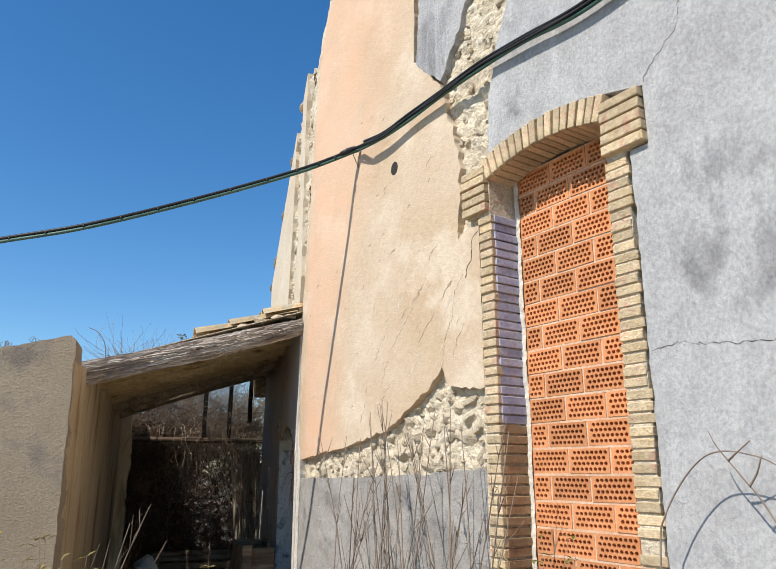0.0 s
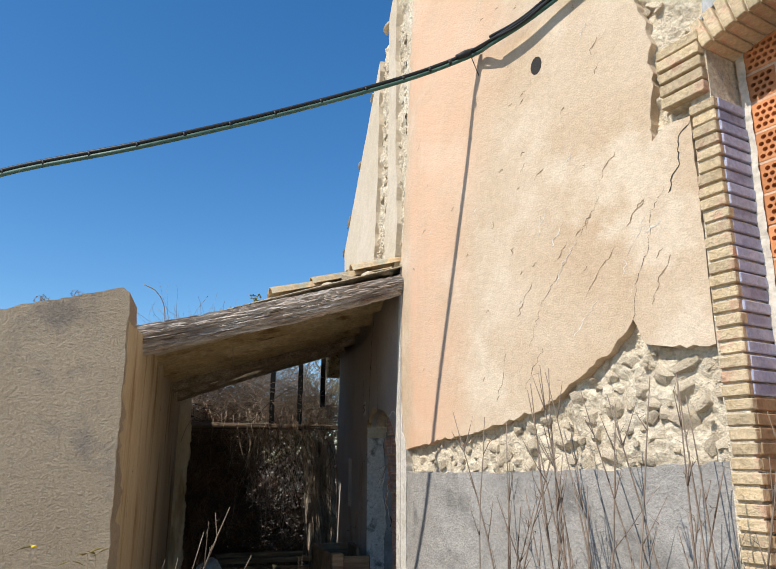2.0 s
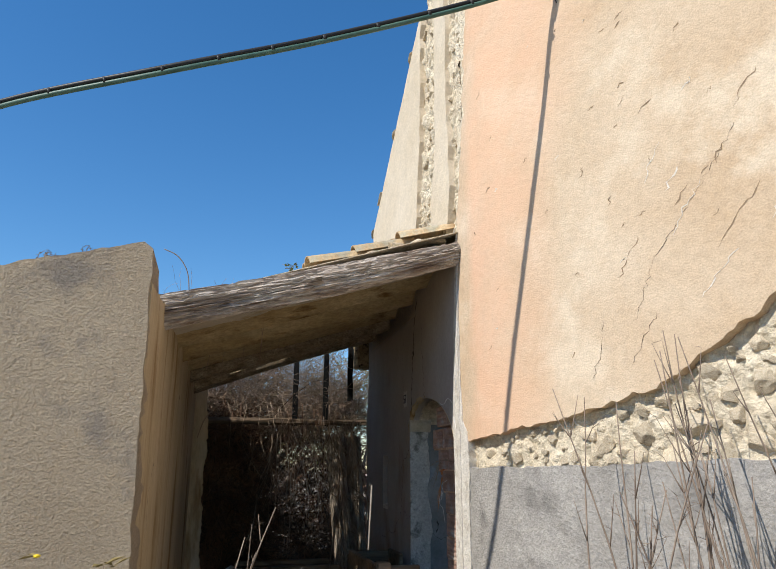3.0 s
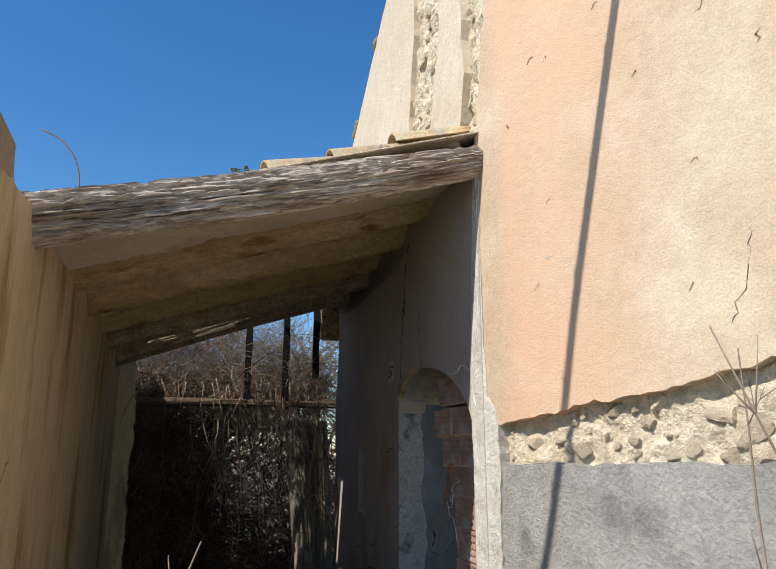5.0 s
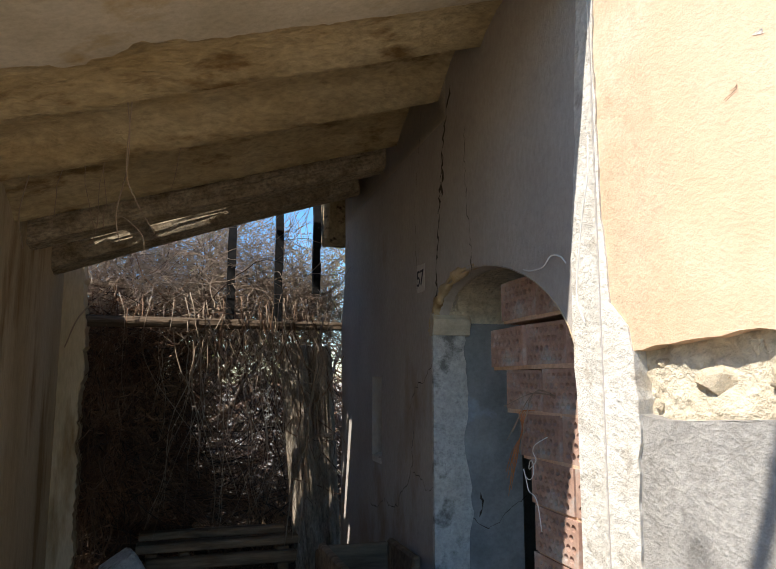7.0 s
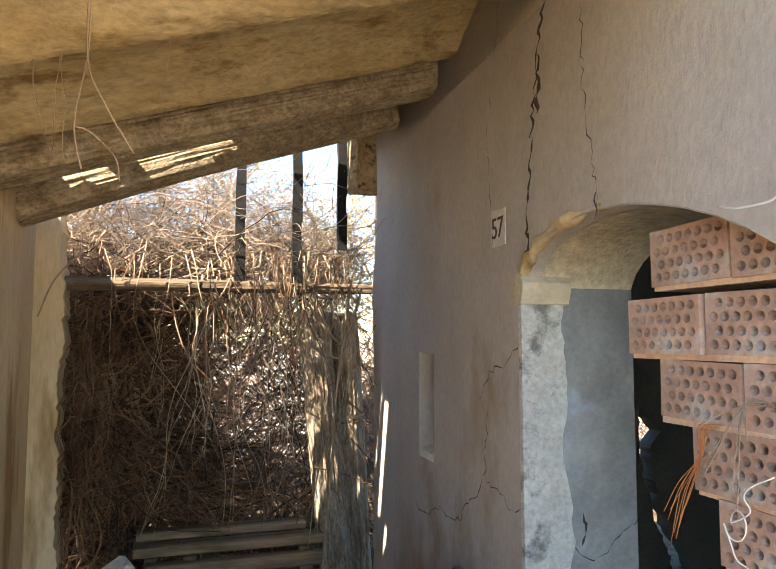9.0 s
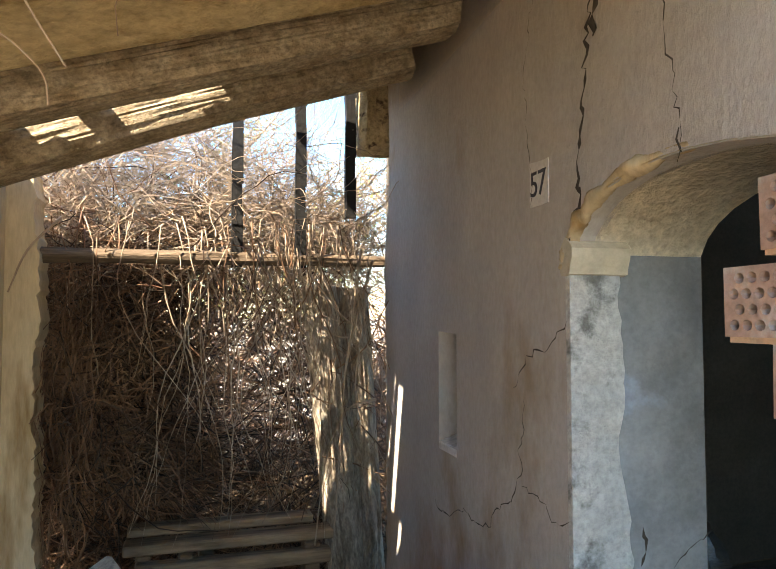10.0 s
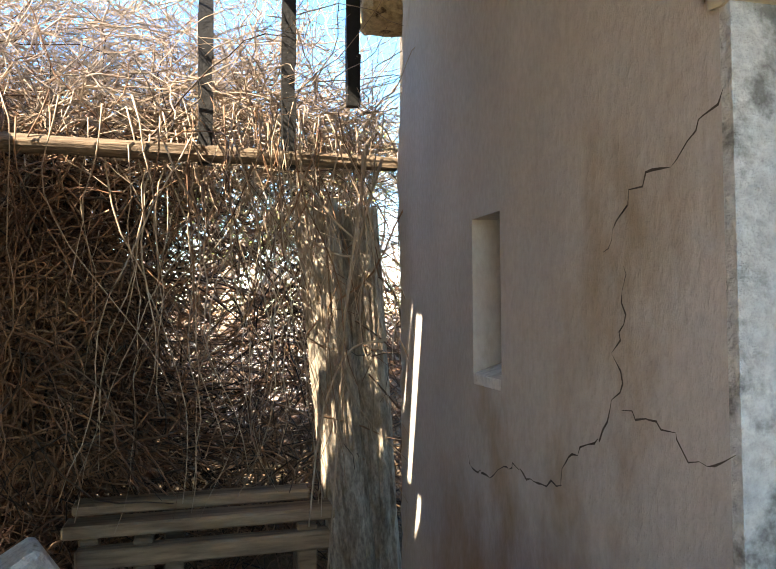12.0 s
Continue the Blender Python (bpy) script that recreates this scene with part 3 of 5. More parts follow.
for i in range(5):
    zz = 3.055 + i * 0.061
    bricked("brick", (2.275, zz, -0.2), (2.49, zz + 0.05, 0.045), M_BUFF, door_surround, FM, 0.004, rnd)
    bricked("brick", (DOOR_R + 0.01, zz, -0.2), (3.615, zz + 0.05, 0.045), M_BUFF, door_surround, FM, 0.004, rnd)
K = 16
for i in range(K):
    a0 = math.asin((2.495 - ARC_S) / ARC_R)
    a1 = math.asin((DOOR_R - ARC_S) / ARC_R)
    am = a0 + (a1 - a0) * (i + 0.5) / K
    w = ARC_R * (a1 - a0) / K
    bm = bmesh.new()
    block(bm, (-w / 2 + 0.004, 0, -0.2), (w / 2 - 0.005, 0.15 + rnd.uniform(-0.006, 0.006), 0.03 + rnd.uniform(-0.006, 0.006)), bevel=0.004)
    mm = FM @ Matrix.Translation((ARC_S + ARC_R * math.sin(am), ARC_Z + ARC_R * math.cos(am), 0)) @ Matrix.Rotation(-am, 4, "Z")
    part("brick", bm, M_BUFF, door_surround, m=mm)
bm = slab([(2.38, 0.7), (DOOR_L - 0.014, 0.7)] + [(s, q + 0.012) for s, q in arch_line(ARC_R, DOOR_L - 0.014, DOOR_R + 0.008, 12)] + [(DOOR_R + 0.008, 0.7), (3.49, 0.7), (3.49, 3.05), (3.6, 3.05), (3.6, 3.34), (3.38, 3.38)] + list(reversed(arch_line(ARC_R + 0.13, 2.52, 3.36, 8))) + [(2.29, 3.35), (2.29, 3.05), (2.40, 3.05)], 0.003, -0.215)
part("bedding", bm, M_MORTAR, door_surround, "pale lime joints", FM)

door_infill = tagged(new("door_infill"), "orange perforated hollow bricks that wall up the doorway", "brick infill", kind="structure")
FULL = hollow_brick(0.262, 0.127, 0.09, M_HOLLOW, 8, 4)
HALF = hollow_brick(0.125, 0.127, 0.09, M_HOLLOW, 3, 4)
bm = bmesh.new()
block(bm, (DOOR_L - 0.025, 0.5, -0.36), (DOOR_R + 0.025, 3.36, -0.297))
part("backing", bm, M_JOINT, door_infill, "", FM)
joints = bmesh.new()
for r in range(19):
    zc = 0.72 + r * 0.140
    block(joints, (DOOR_L - 0.02, zc + 0.0635, -0.296), (DOOR_R + 0.02, zc + 0.0765, -0.207 + rnd.uniform(-0.002, 0.002)))
    x = DOOR_L + 0.028
    block(joints, (DOOR_L - 0.02, zc - 0.0635, -0.296), (x, zc + 0.0635, -0.209))
    for kind in ((FULL, FULL, FULL) if r % 2 == 0 else (HALF, FULL, FULL, HALF)):
        w = 0.262 if kind is FULL else 0.125
        part("hollow_brick", kind, None, door_infill, m=FM @ Matrix.Translation((x + w / 2, zc, -0.204 + rnd.uniform(-0.003, 0.003))) @ Matrix.Rotation(rnd.uniform(-0.012, 0.012), 4, "Z"))
        x += w + 0.013
        block(joints, (x - 0.013, zc - 0.0635, -0.296), (min(x, DOOR_R + 0.02), zc + 0.0635, -0.209))
part("joints", joints, M_JOINT, door_infill, "", FM)
verts, faces = rough_sheet(DOOR_L - 0.002, 0.9, DOOR_L + 0.035, 3.3, 0.012, -0.196, 0.012, 3.3)
part("mortar_smear", shape("mortar_smear", verts, faces, M_SCUFF), None, door_infill, "smeared white mortar", FM)

# marks on the facade
# flat disc: the shade inside the hole is only its dark colour
tagged(part("wall_hole", slab([(1.467 + 0.045 * math.cos(a * 0.5236), 3.725 + 0.055 * math.sin(a * 0.5236)) for a in range(12)], 0.0015, -0.002), M_HOLE_SHADE, wall_facade, "round hole shown as a flat dark disc", FM))
crack(wall_facade, [(1.28, 2.08), (1.42, 2.35), (1.6, 2.52), (1.70, 2.62), (1.85, 2.80)], FM, 0.0035, 1)
crack(wall_facade, [(1.99, 2.13), (2.02, 2.30), (2.10, 2.45), (2.14, 2.62), (2.22, 2.72)], FM, 0.0035, 2)
crack(wall_facade, [(1.02, 1.85), (1.08, 2.0), (1.10, 2.12)], FM, 0.0035, 3)
crack(wall_facade, [(1.25, 1.9), (1.36, 2.05), (1.40, 2.1)], FM, 0.0035, 4)
crack(wall_facade, [(3.52, 2.03), (3.66, 2.06), (3.85, 2.02), (4.3, 2.0)], FM, 0.006, 5, lift=0.0055)
crack(wall_facade, [(3.62, 3.36), (3.70, 3.46), (3.82, 3.55), (3.88, 3.75), (3.9, 4.0)], FM, 0.006, 6, lift=0.0055)
crack(wall_facade, [(2.39, 2.98), (2.33, 2.92), (2.30, 2.80), (2.24, 2.68)], FM, 0.012, 7)
for i, (s, q, a, ln) in enumerate([(1.62, 3.34, 0.6, 0.05), (1.80, 3.70, 1.0, 0.1), (1.86, 3.58, 0.9, 0.09), (1.86, 3.45, 0.8, 0.07), (0.98, 4.42, 1.0, 0.09), (1.02, 2.86, 1.0, 0.06), (1.75, 2.66, 1.1, 0.08), (1.50, 2.62, 0.9, 0.12), (1.55, 2.55, 0.8, 0.1), (2.0, 2.6, 0.7, 0.14), (2.08, 2.52, 0.4, 0.12), (1.33, 3.60, 0.3, 0.04), (0.30, 3.05, 0.5, 0.03), (0.36, 3.02, 0.5, 0.03), (0.33, 3.35, 1.2, 0.05), (0.62, 3.1, 0.6, 0.04), (0.33, 2.2, 0.2, 0.02), (1.4, 3.05, 0.4, 0.09), (1.1, 3.2, 0.2, 0.05), (1.64, 3.05, 0.5, 0.05)]):
    dx, dy = math.cos(a) * ln, math.sin(a) * ln
    crack(wall_facade, [(s, q), (s + dx * 0.5, q + dy * 0.5 + 0.005), (s + dx, q + dy)], FM, 0.014, 20 + i, M_SCUFF if i % 3 == 1 else M_POCK)

rnd = random.Random(17)
for i in range(46):
    s, q = rnd.uniform(0.12, 2.25), rnd.uniform(1.9, 4.3)
    if 1.95 < s and q > 2.9 or q < 1.75 + 0.2 * s:
        continue
    a, ln = rnd.uniform(0.3, 1.3), rnd.uniform(0.012, 0.05)
    crack(wall_facade, [(s, q), (s + math.cos(a) * ln * 0.5, q + math.sin(a) * ln * 0.5 + 0.003), (s + math.cos(a) * ln, q + math.sin(a) * ln)], FM, 0.010, 60 + i, M_SCUFF if i % 4 == 1 else M_POCK)
for i, (s, q, dx, dy) in enumerate(((1.52, 2.42, 0.16, 0.20), (1.72, 2.30, 0.20, 0.22), (1.95, 2.36, 0.16, 0.26), (2.10, 2.20, 0.12, 0.20), (1.40, 2.70, 0.10, 0.16), (1.85, 2.86, 0.12, 0.13), (1.62, 2.12, 0.18, 0.16), (1.22, 2.30, 0.12, 0.17))):
    crack(wall_facade, [(s, q), (s + dx * 0.4, q + dy * 0.5), (s + dx * 0.7, q + dy * 0.72), (s + dx, q + dy)], FM, 0.009, 130 + i, M_POCK if i % 2 else M_SCUFF)

# ---- the house's side wall, above and inside the shed ----
wall_side = tagged(new("wall_side"), "house side wall with grey plaster inside the shed and broken cream plaster above its roof", "wall", kind="structure")


def gable(y):
    return 3.88 + 0.63 * (8.97 - y)


NICHE = (U(8.40), 1.125, U(8.20), 1.56)
A0, A1, SPR = U(7.405), U(6.262), 1.735


def inner_arch(k=18, grow=0.0):
    """The flat, lopsided arch: springing lower at the street side."""
    out = []
    for i in range(k + 1):
        t = math.pi * (1 - i / k)
        f = (1 + math.cos(t)) / 2
        out.append(((A0 + A1) / 2 + ((A1 - A0) / 2 + grow) * math.cos(t), SPR - 0.155 * f + (0.27 + grow) * math.sin(t)))
    return out


NH = [(NICHE[0], NICHE[1]), (NICHE[0], NICHE[3]), (NICHE[2], NICHE[3] - 0.005), (NICHE[2], NICHE[1] + 0.02)]
door_hole = [(A0, -0.2)] + inner_arch() + [(A1, -0.2)]
sidecore = [(U(9.30), -0.3), (U(6.16), -0.3), (U(6.16), 5.35), (U(6.3), gable(6.3), 0.02), (U(8.97), gable(8.97), 0.01), (U(9.0), 3.6, 0.02), (U(9.02), 2.9, 0.02), (U(9.25), 2.8, 0.02)]
part("core", slab(ragged(sidecore, 31), -0.07, -0.40, [door_hole, NH]), M_MORTAR, wall_side, "rough lime mortar core", SM)
inner = [(U(9.22), -0.3), (U(6.145), -0.3), (U(6.145), 2.80), (U(6.2), 2.84), (U(9.18), 2.84), (U(9.15), 2.5, 0.02), (U(9.17), 2.2, 0.02), (U(9.24), 1.9, 0.02), (U(9.21), 1.3, 0.02)]
part("plaster_inner", slab(ragged(inner, 32), 0.0, -0.085, [door_hole, NH]), M_INNER, wall_side, "smooth grey plaster with ochre stains", SM)
bm = bmesh.new()
block(bm, (NICHE[0] - 0.03, NICHE[1] - 0.03, -0.30), (NICHE[2] + 0.03, NICHE[3] + 0.03, -0.165))
block(bm, (NICHE[0] - 0.03, NICHE[1] - 0.03, -0.30), (NICHE[0], NICHE[3] + 0.03, -0.084))
block(bm, (NICHE[2], NICHE[1] - 0.03, -0.30), (NICHE[2] + 0.03, NICHE[3] + 0.03, -0.084))
part("niche_lining", bm, M_INNER, wall_side, "", SM)
bm = bmesh.new()
block(bm, (NICHE[0] + 0.002, NICHE[1] - 0.02, -0.162), (NICHE[2] - 0.002, NICHE[1] + 0.012, 0.002), skew=lambda c: (c.x, c.y + (0.05 * -c.z / 0.16 if c.y > NICHE[1] else 0.0), c.z), bevel=0.004)
part("niche_sill", bm, M_EDGE, wall_side, "pale sloping worn sill", SM)
# whitewash wrapped round the house corner, up to the arched doorway
wash = [(U(6.262), -0.3), (U(6.262), 1.50, 0.004), (U(6.275), 1.66, 0.008), (U(6.262), 1.95, 0.01), (U(6.23), 2.2, 0.008), (U(6.20), 2.5, 0.006), (U(6.18), 2.78), (U(6.147), 2.78), (U(6.147), -0.3)]
part("corner_whitewash", slab(ragged(wash, 37), 0.003, -0.01), M_EDGE, wall_side, "worn whitewash at the corner", SM)
# above the roof
s1 = [(U(8.97), 2.6), (U(7.22), 2.6, 0.02), (U(7.18), 3.3, 0.025), (U(7.05), 3.9, 0.025), (U(7.0), 4.4, 0.03), (U(6.95), gable(6.95) - 0.02, 0.01), (U(8.97), gable(8.97) - 0.01, 0.01), (U(8.93), 3.65, 0.02)]
part("plaster_upper", slab(ragged(s1, 33, 0.10), 0.0, -0.08), M_CREAM, wall_side, "cream plaster above the shed roof", SM)
s2 = [(U(6.62), 2.84, 0.02), (U(6.40), 2.84, 0.02), (U(6.25), 3.3, 0.02), (U(6.30), 3.9, 0.02), (U(6.28), gable(6.28) - 0.1, 0.02), (U(6.55), gable(6.55) - 0.1, 0.02), (U(6.60), 3.7, 0.02), (U(6.74), 3.3, 0.02)]
part("plaster_upper", slab(ragged(s2, 34, 0.10), 0.0, -0.08), M_CREAM, wall_side, "cream plaster above the shed roof", SM)
v, f = rough_sheet(U(7.3), 2.75, U(6.06), 5.4, 0.016, -0.04, 0.03, 6.6, lambda x, y: y < gable(6.1 - x) - 0.05)
part("mortar", shape("mortar", v, f, M_MORTAR), None, wall_side, "crumbling pale mortar", SM)
rubble(wall_side, SM, packed(lambda x, y: y < gable(6.1 - x) - 0.1, (U(7.17), 2.95, U(6.68), 5.0), (0.085, 0.03), 60, 41, 0.7), 42)
rubble(wall_side, SM, packed(lambda x, y: True, (U(6.32), 2.9, U(6.08), 5.0), (0.07, 0.025), 45, 43, 0.7), 44)
# broken tiles left along the gable
rnd = random.Random(66)
for y in (8.98, 8.6, 7.95, 7.3, 6.7):
    part("verge_tile", rnd.choice(STONES), None, wall_side, m=SM @ Matrix.Translation((U(y), gable(y) + 0.0, -0.01)) @ Matrix.Rotation(0.55, 4, "Z") @ Matrix.Diagonal((0.11 * rnd.uniform(0.7, 1.2), 0.013, 0.04, 1)))
# jamb of the facade's corner: a whitish rounded edge strip
edge = [(-0.012, -0.3), (0.075, -0.3, 0.006), (0.07, 1.2, 0.008), (0.078, 1.46, 0.008), (0.062, 1.66, 0.008), (0.02, 1.72, 0.004), (0.004, 2.0, 0.003), (0.002, 2.92), (-0.012, 2.92)]
part("corner_edge", slab(ragged(edge, 51), 0.006, -0.11), M_EDGE, wall_facade, "whitewashed worn corner", FM)

# the house corner is worn round: plaster, core and stones bend back towards the shed
def round_corner(parent):
    inv = FM.inverted()
    for ob in parent.children:
        loc = inv @ ob.matrix_basis
        if loc.translation.length < 1e-4:
            bm = bmesh.new()
            bm.from_mesh(ob.data)
            if len(bm.verts) < 4000:
                for x in (0.30, 0.22, 0.14, 0.06):
                    bmesh.ops.bisect_plane(bm, geom=bm.verts[:] + bm.edges[:] + bm.faces[:], plane_co=(x, 0, 0), plane_no=(1, 0, 0))
            for v in bm.verts:
                w = min(1.1, max(0.0, 1 - v.co.x / 0.3))
                v.co.x -= 0.12 * w
                v.co.z -= 0.08 * w ** 1.4
            bm.to_mesh(ob.data)
            bm.free()
        elif loc.translation.x < 0.3:
            w = min(1.1, max(0.0, 1 - loc.translation.x / 0.3))
            ob.matrix_basis = FM @ Matrix.Translation((-0.12 * w, 0, -0.08 * w ** 1.4)) @ loc


round_corner(wall_facade)

# arched doorway of the shed: jamb, reveal, soffit
arch_doorway = tagged(new("arch_doorway"), "arched inner doorway with limewashed jamb and flaking edges", "doorway", kind="structure")
jamb = [(0.0, -0.2), (0.145, -0.2), (0.15, 0.9, 0.012), (0.165, 1.1, 0.012), (0.135, 1.25, 0.01), (0.15, 1.45, 0.012), (0.14, SPR), (0.0, SPR)]
# face towards the street, at the far side of the opening
JM = SM @ Matrix.Translation((A0, 0, 0)) @ Matrix(((0, 0, 1, 0), (0, 1, 0, 0), (-1, 0, 0, 0), (0, 0, 0, 1)))
part("jamb_limewash", slab(ragged(jamb, 61), 0.022, -0.01), M_JAMB, arch_doorway, "flaking white limewash jamb", JM)
part("reveal", slab([(0.08, -0.2), (0.40, -0.2), (0.40, 1.86), (0.08, 1.80)], 0.008, -0.02), M_REVEAL, arch_doorway, "pale blue limewashed reveal", JM)
crack(arch_doorway, [(0.17, 0.98), (0.24, 0.93), (0.30, 0.97), (0.36, 1.02), (0.42, 1.06)], JM, 0.006, 9, lift=0.0095)
crack(arch_doorway, [(0.205, 1.08), (0.21, 1.02), (0.20, 0.98)], JM, 0.014, 10, lift=0.0095)
# plaster soffit ring
soff = inner_arch(18, 0.003)
sv, sf = [], []
for s, q in soff:
    for d in (0.004, -0.19, -0.40):
        sv.append((s, q, d))
for i in range(len(soff) - 1):
    for k in range(2):
        a = i * 3 + k
        sf.append((a, a + 1, a + 4, a + 3))
part("soffit", shape("soffit", sv, sf, M_LEFT), None, arch_doorway, "ochre plastered arch soffit", SM)
# broken haunch: a ribbed lip of plaster along the far half of the arch
hv, hf = [], []
HN, HK = 90, 10
for i in range(HN + 1):
    t = math.pi * (0.995 - 0.50 * i / HN)
    cx, cz = (A0 + A1) / 2 + ((A1 - A0) / 2) * math.cos(t), SPR - 0.155 * (1 + math.cos(t)) / 2 + 0.27 * math.sin(t)
    fade = min(1.0, (HN - i) / 30)
    r = (0.022 + 0.010 * noise.noise((i * 0.09, 4.0, 0))) * (0.25 + 0.75 * fade)
    for k in range(HK):
        a = 2 * math.pi * k / HK
        q = r * (1 + 0.45 * noise.noise((i * 0.16, k * 0.9, 2.0)) + 0.2 * noise.noise((i * 0.5, k * 2.1, 5.0)))
        hv.append((cx + (0.012 + q * math.cos(a)) * math.cos(t), cz + (0.012 + q * math.cos(a)) * math.sin(t), -0.012 + 0.9 * q * math.sin(a)))
for i in range(HN):
    for k in range(HK):
        a, b = i * HK + k, i * HK + (k + 1) % HK
        hf.append((a, b, b + HK, a + HK))
part("broken_lip", shape("broken_lip", hv, hf, M_LEFT), None, arch_doorway, "broken ribbed plaster lip of the arch", SM)
bm = slab(ragged([(A0 - 0.012, SPR - 0.012, 0.004), (A0 + 0.03, SPR - 0.010, 0.004), (A0 + 0.045, SPR + 0.055, 0.006), (A0 + 0.01, SPR + 0.085, 0.008), (A0 - 0.012, SPR + 0.06, 0.006)], 62, 0.02), 0.006, -0.16)
part("impost", bm, M_CEILG, arch_doorway, "worn ochre impost", SM)
# bricks left standing in the opening
HB = hollow_brick(0.243, 0.127, 0.10, M_HOLLOW2, 7, 4)
arch_infill = tagged(new("arch_infill"), "half fallen infill of dusty perforated hollow bricks", "brick infill", kind="structure")
# unseen floor, added dark so less light bounces up inside
tagged(part('floor', shape('floor', [(-0.65, 5.95, 0.06), (1.1, 5.95, 0.06), (4.5, 6.2, 0.06), (4.5, 9.4, 0.06), (-0.6, 9.4, 0.06)], [(0, 1, 2, 3, 4)], M_DIM_FLOOR), None), 'unseen dark floor added to cut bounced light in the shed', 'floor', kind='structure')
rows_in = [(1.80, 6.815, 0.0), (1.646, 6.902, 0.0), (1.506, 6.800, 0.0), (1.37, 6.69, 0.0), (1.235, 6.62, 0.0), (1.10, 6.60, 0), (0.965, 6.62, 0), (0.83, 6.61, 0), (0.69, 6.63, 0), (0.55, 6.60, 0), (0.41, 6.62, 0), (0.27, 6.6, 0), (0.13, 6.62, 0)]
for zc, y0, _ in rows_in:
    y = y0
    while y > 6.24:
        part("hollow_brick", HB, None, arch_infill, m=SM @ Matrix.Translation((U(y - 0.1215), zc, -0.048 + rnd.uniform(-0.006, 0.006))) @ Matrix.Rotation(rnd.uniform(-0.02, 0.02), 4, "Z"))
        y -= 0.252
    bm = bmesh.new()
    block(bm, (U(y0) + 0.006, zc - 0.075, -0.18), (A1, zc - 0.062, -0.052))
    part("joint", bm, M_JOINT, arch_infill, m=SM)

# cracks and marks on the inner wall
L1 = 0.002
crack(wall_side, [(U(7.41), 1.78), (U(7.36), 1.835), (U(7.335), 1.89), (U(7.325), 2.04), (U(7.295), 2.25), (U(7.256), 2.43), (U(7.238), 2.52), (U(7.15), 2.72)], SM, 0.024, 11, lift=L1)
crack(wall_side, [(U(7.26), 2.28), (U(7.25), 2.36), (U(7.245), 2.46)], SM, 0.034, 27, lift=L1 + 0.001)
crack(wall_side, [(U(7.397), 1.605), (U(7.477), 1.55), (U(7.508), 1.515), (U(7.577), 1.529), (U(7.62), 1.50), (U(7.716), 1.409)], SM, 0.007, 12, lift=L1)
crack(wall_side, [(U(7.646), 1.378), (U(7.654), 1.285), (U(7.682), 1.233), (U(7.668), 1.174), (U(7.736), 1.073), (U(7.87), 1.006), (U(7.893), 0.947)], SM, 0.007, 13, lift=L1)
crack(wall_side, [(U(7.893), 0.947), (U(8.033), 0.93), (U(8.127), 0.942), (U(8.304), 0.88), (U(8.415), 0.875), (U(8.442), 0.904)], SM, 0.010, 19, lift=L1)
crack(wall_side, [(U(7.655), 1.129), (U(7.528), 1.121), (U(7.494), 1.086), (U(7.441), 1.08), (U(7.392), 1.11)], SM, 0.006, 14, lift=L1)
crack(wall_side, [(U(6.96), 1.94), (U(6.965), 2.05), (U(7.0), 2.2), (U(7.01), 2.5)], SM, 0.006, 15, lift=L1)
crack(wall_side, [(U(6.955), 1.925), (U(6.957), 1.985)], SM, 0.02, 28, lift=L1)
crack(wall_side, [(U(7.6), 2.1), (U(7.63), 2.3), (U(7.55), 2.6), (U(7.5), 2.8)], SM, 0.004, 16, lift=L1)
crack(wall_side, [(U(6.21), 1.678), (U(6.18), 1.70), (U(6.155), 1.73)], SM, 0.006, 29, lift=L1)

# number plaque painted on the wall
plaque = tagged(part("number_plaque", slab(ragged([(U(7.595), 1.925, 0.003), (U(7.488), 1.925, 0.003), (U(7.485), 2.045, 0.003), (U(7.595), 2.05, 0.003)], 95, 0.02), 0.0025, -0.002), M_PLATE, None, m=SM), "small pale house number plate reading 57 on the grey wall", "number plate")
for ch, u in (("5", 0.004), ("7", 0.050)):
    cu = bpy.data.curves.new("figure", "FONT")
    cu.body, cu.size, cu.extrude = ch, 0.10, 0.0008
    tmp = new("figure", cu)
    bpy.context.view_layer.update()
    dm = bpy.data.meshes.new_from_object(tmp.evaluated_get(bpy.context.evaluated_depsgraph_get()))
    bpy.data.objects.remove(tmp)
    dm.materials.clear()
    dm.materials.append(M_INK)
    part("figure", dm, None, plaque, "dark painted figure", m=Matrix.Translation((U(7.595) + u, 1.952, 0.004)))
crack(wall_side, [(U(7.60), 2.12), (U(7.585), 2.03), (U(7.58), 1.96), (U(7.59), 1.93)], SM, 0.005, 18, lift=0.004)

# unseen room shell, added to shut out light, with shade in its colour
house = tagged(new("wall_house_inner"), "unseen inner walls and roof added to keep the house room dark", "wall", kind="structure")
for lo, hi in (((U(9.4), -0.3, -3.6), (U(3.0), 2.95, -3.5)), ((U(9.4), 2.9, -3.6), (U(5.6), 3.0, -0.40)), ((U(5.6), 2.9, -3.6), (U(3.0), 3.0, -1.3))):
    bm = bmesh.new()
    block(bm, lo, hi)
    part("inner_wall", bm, M_ROOM_SHADE, house, m=SM)
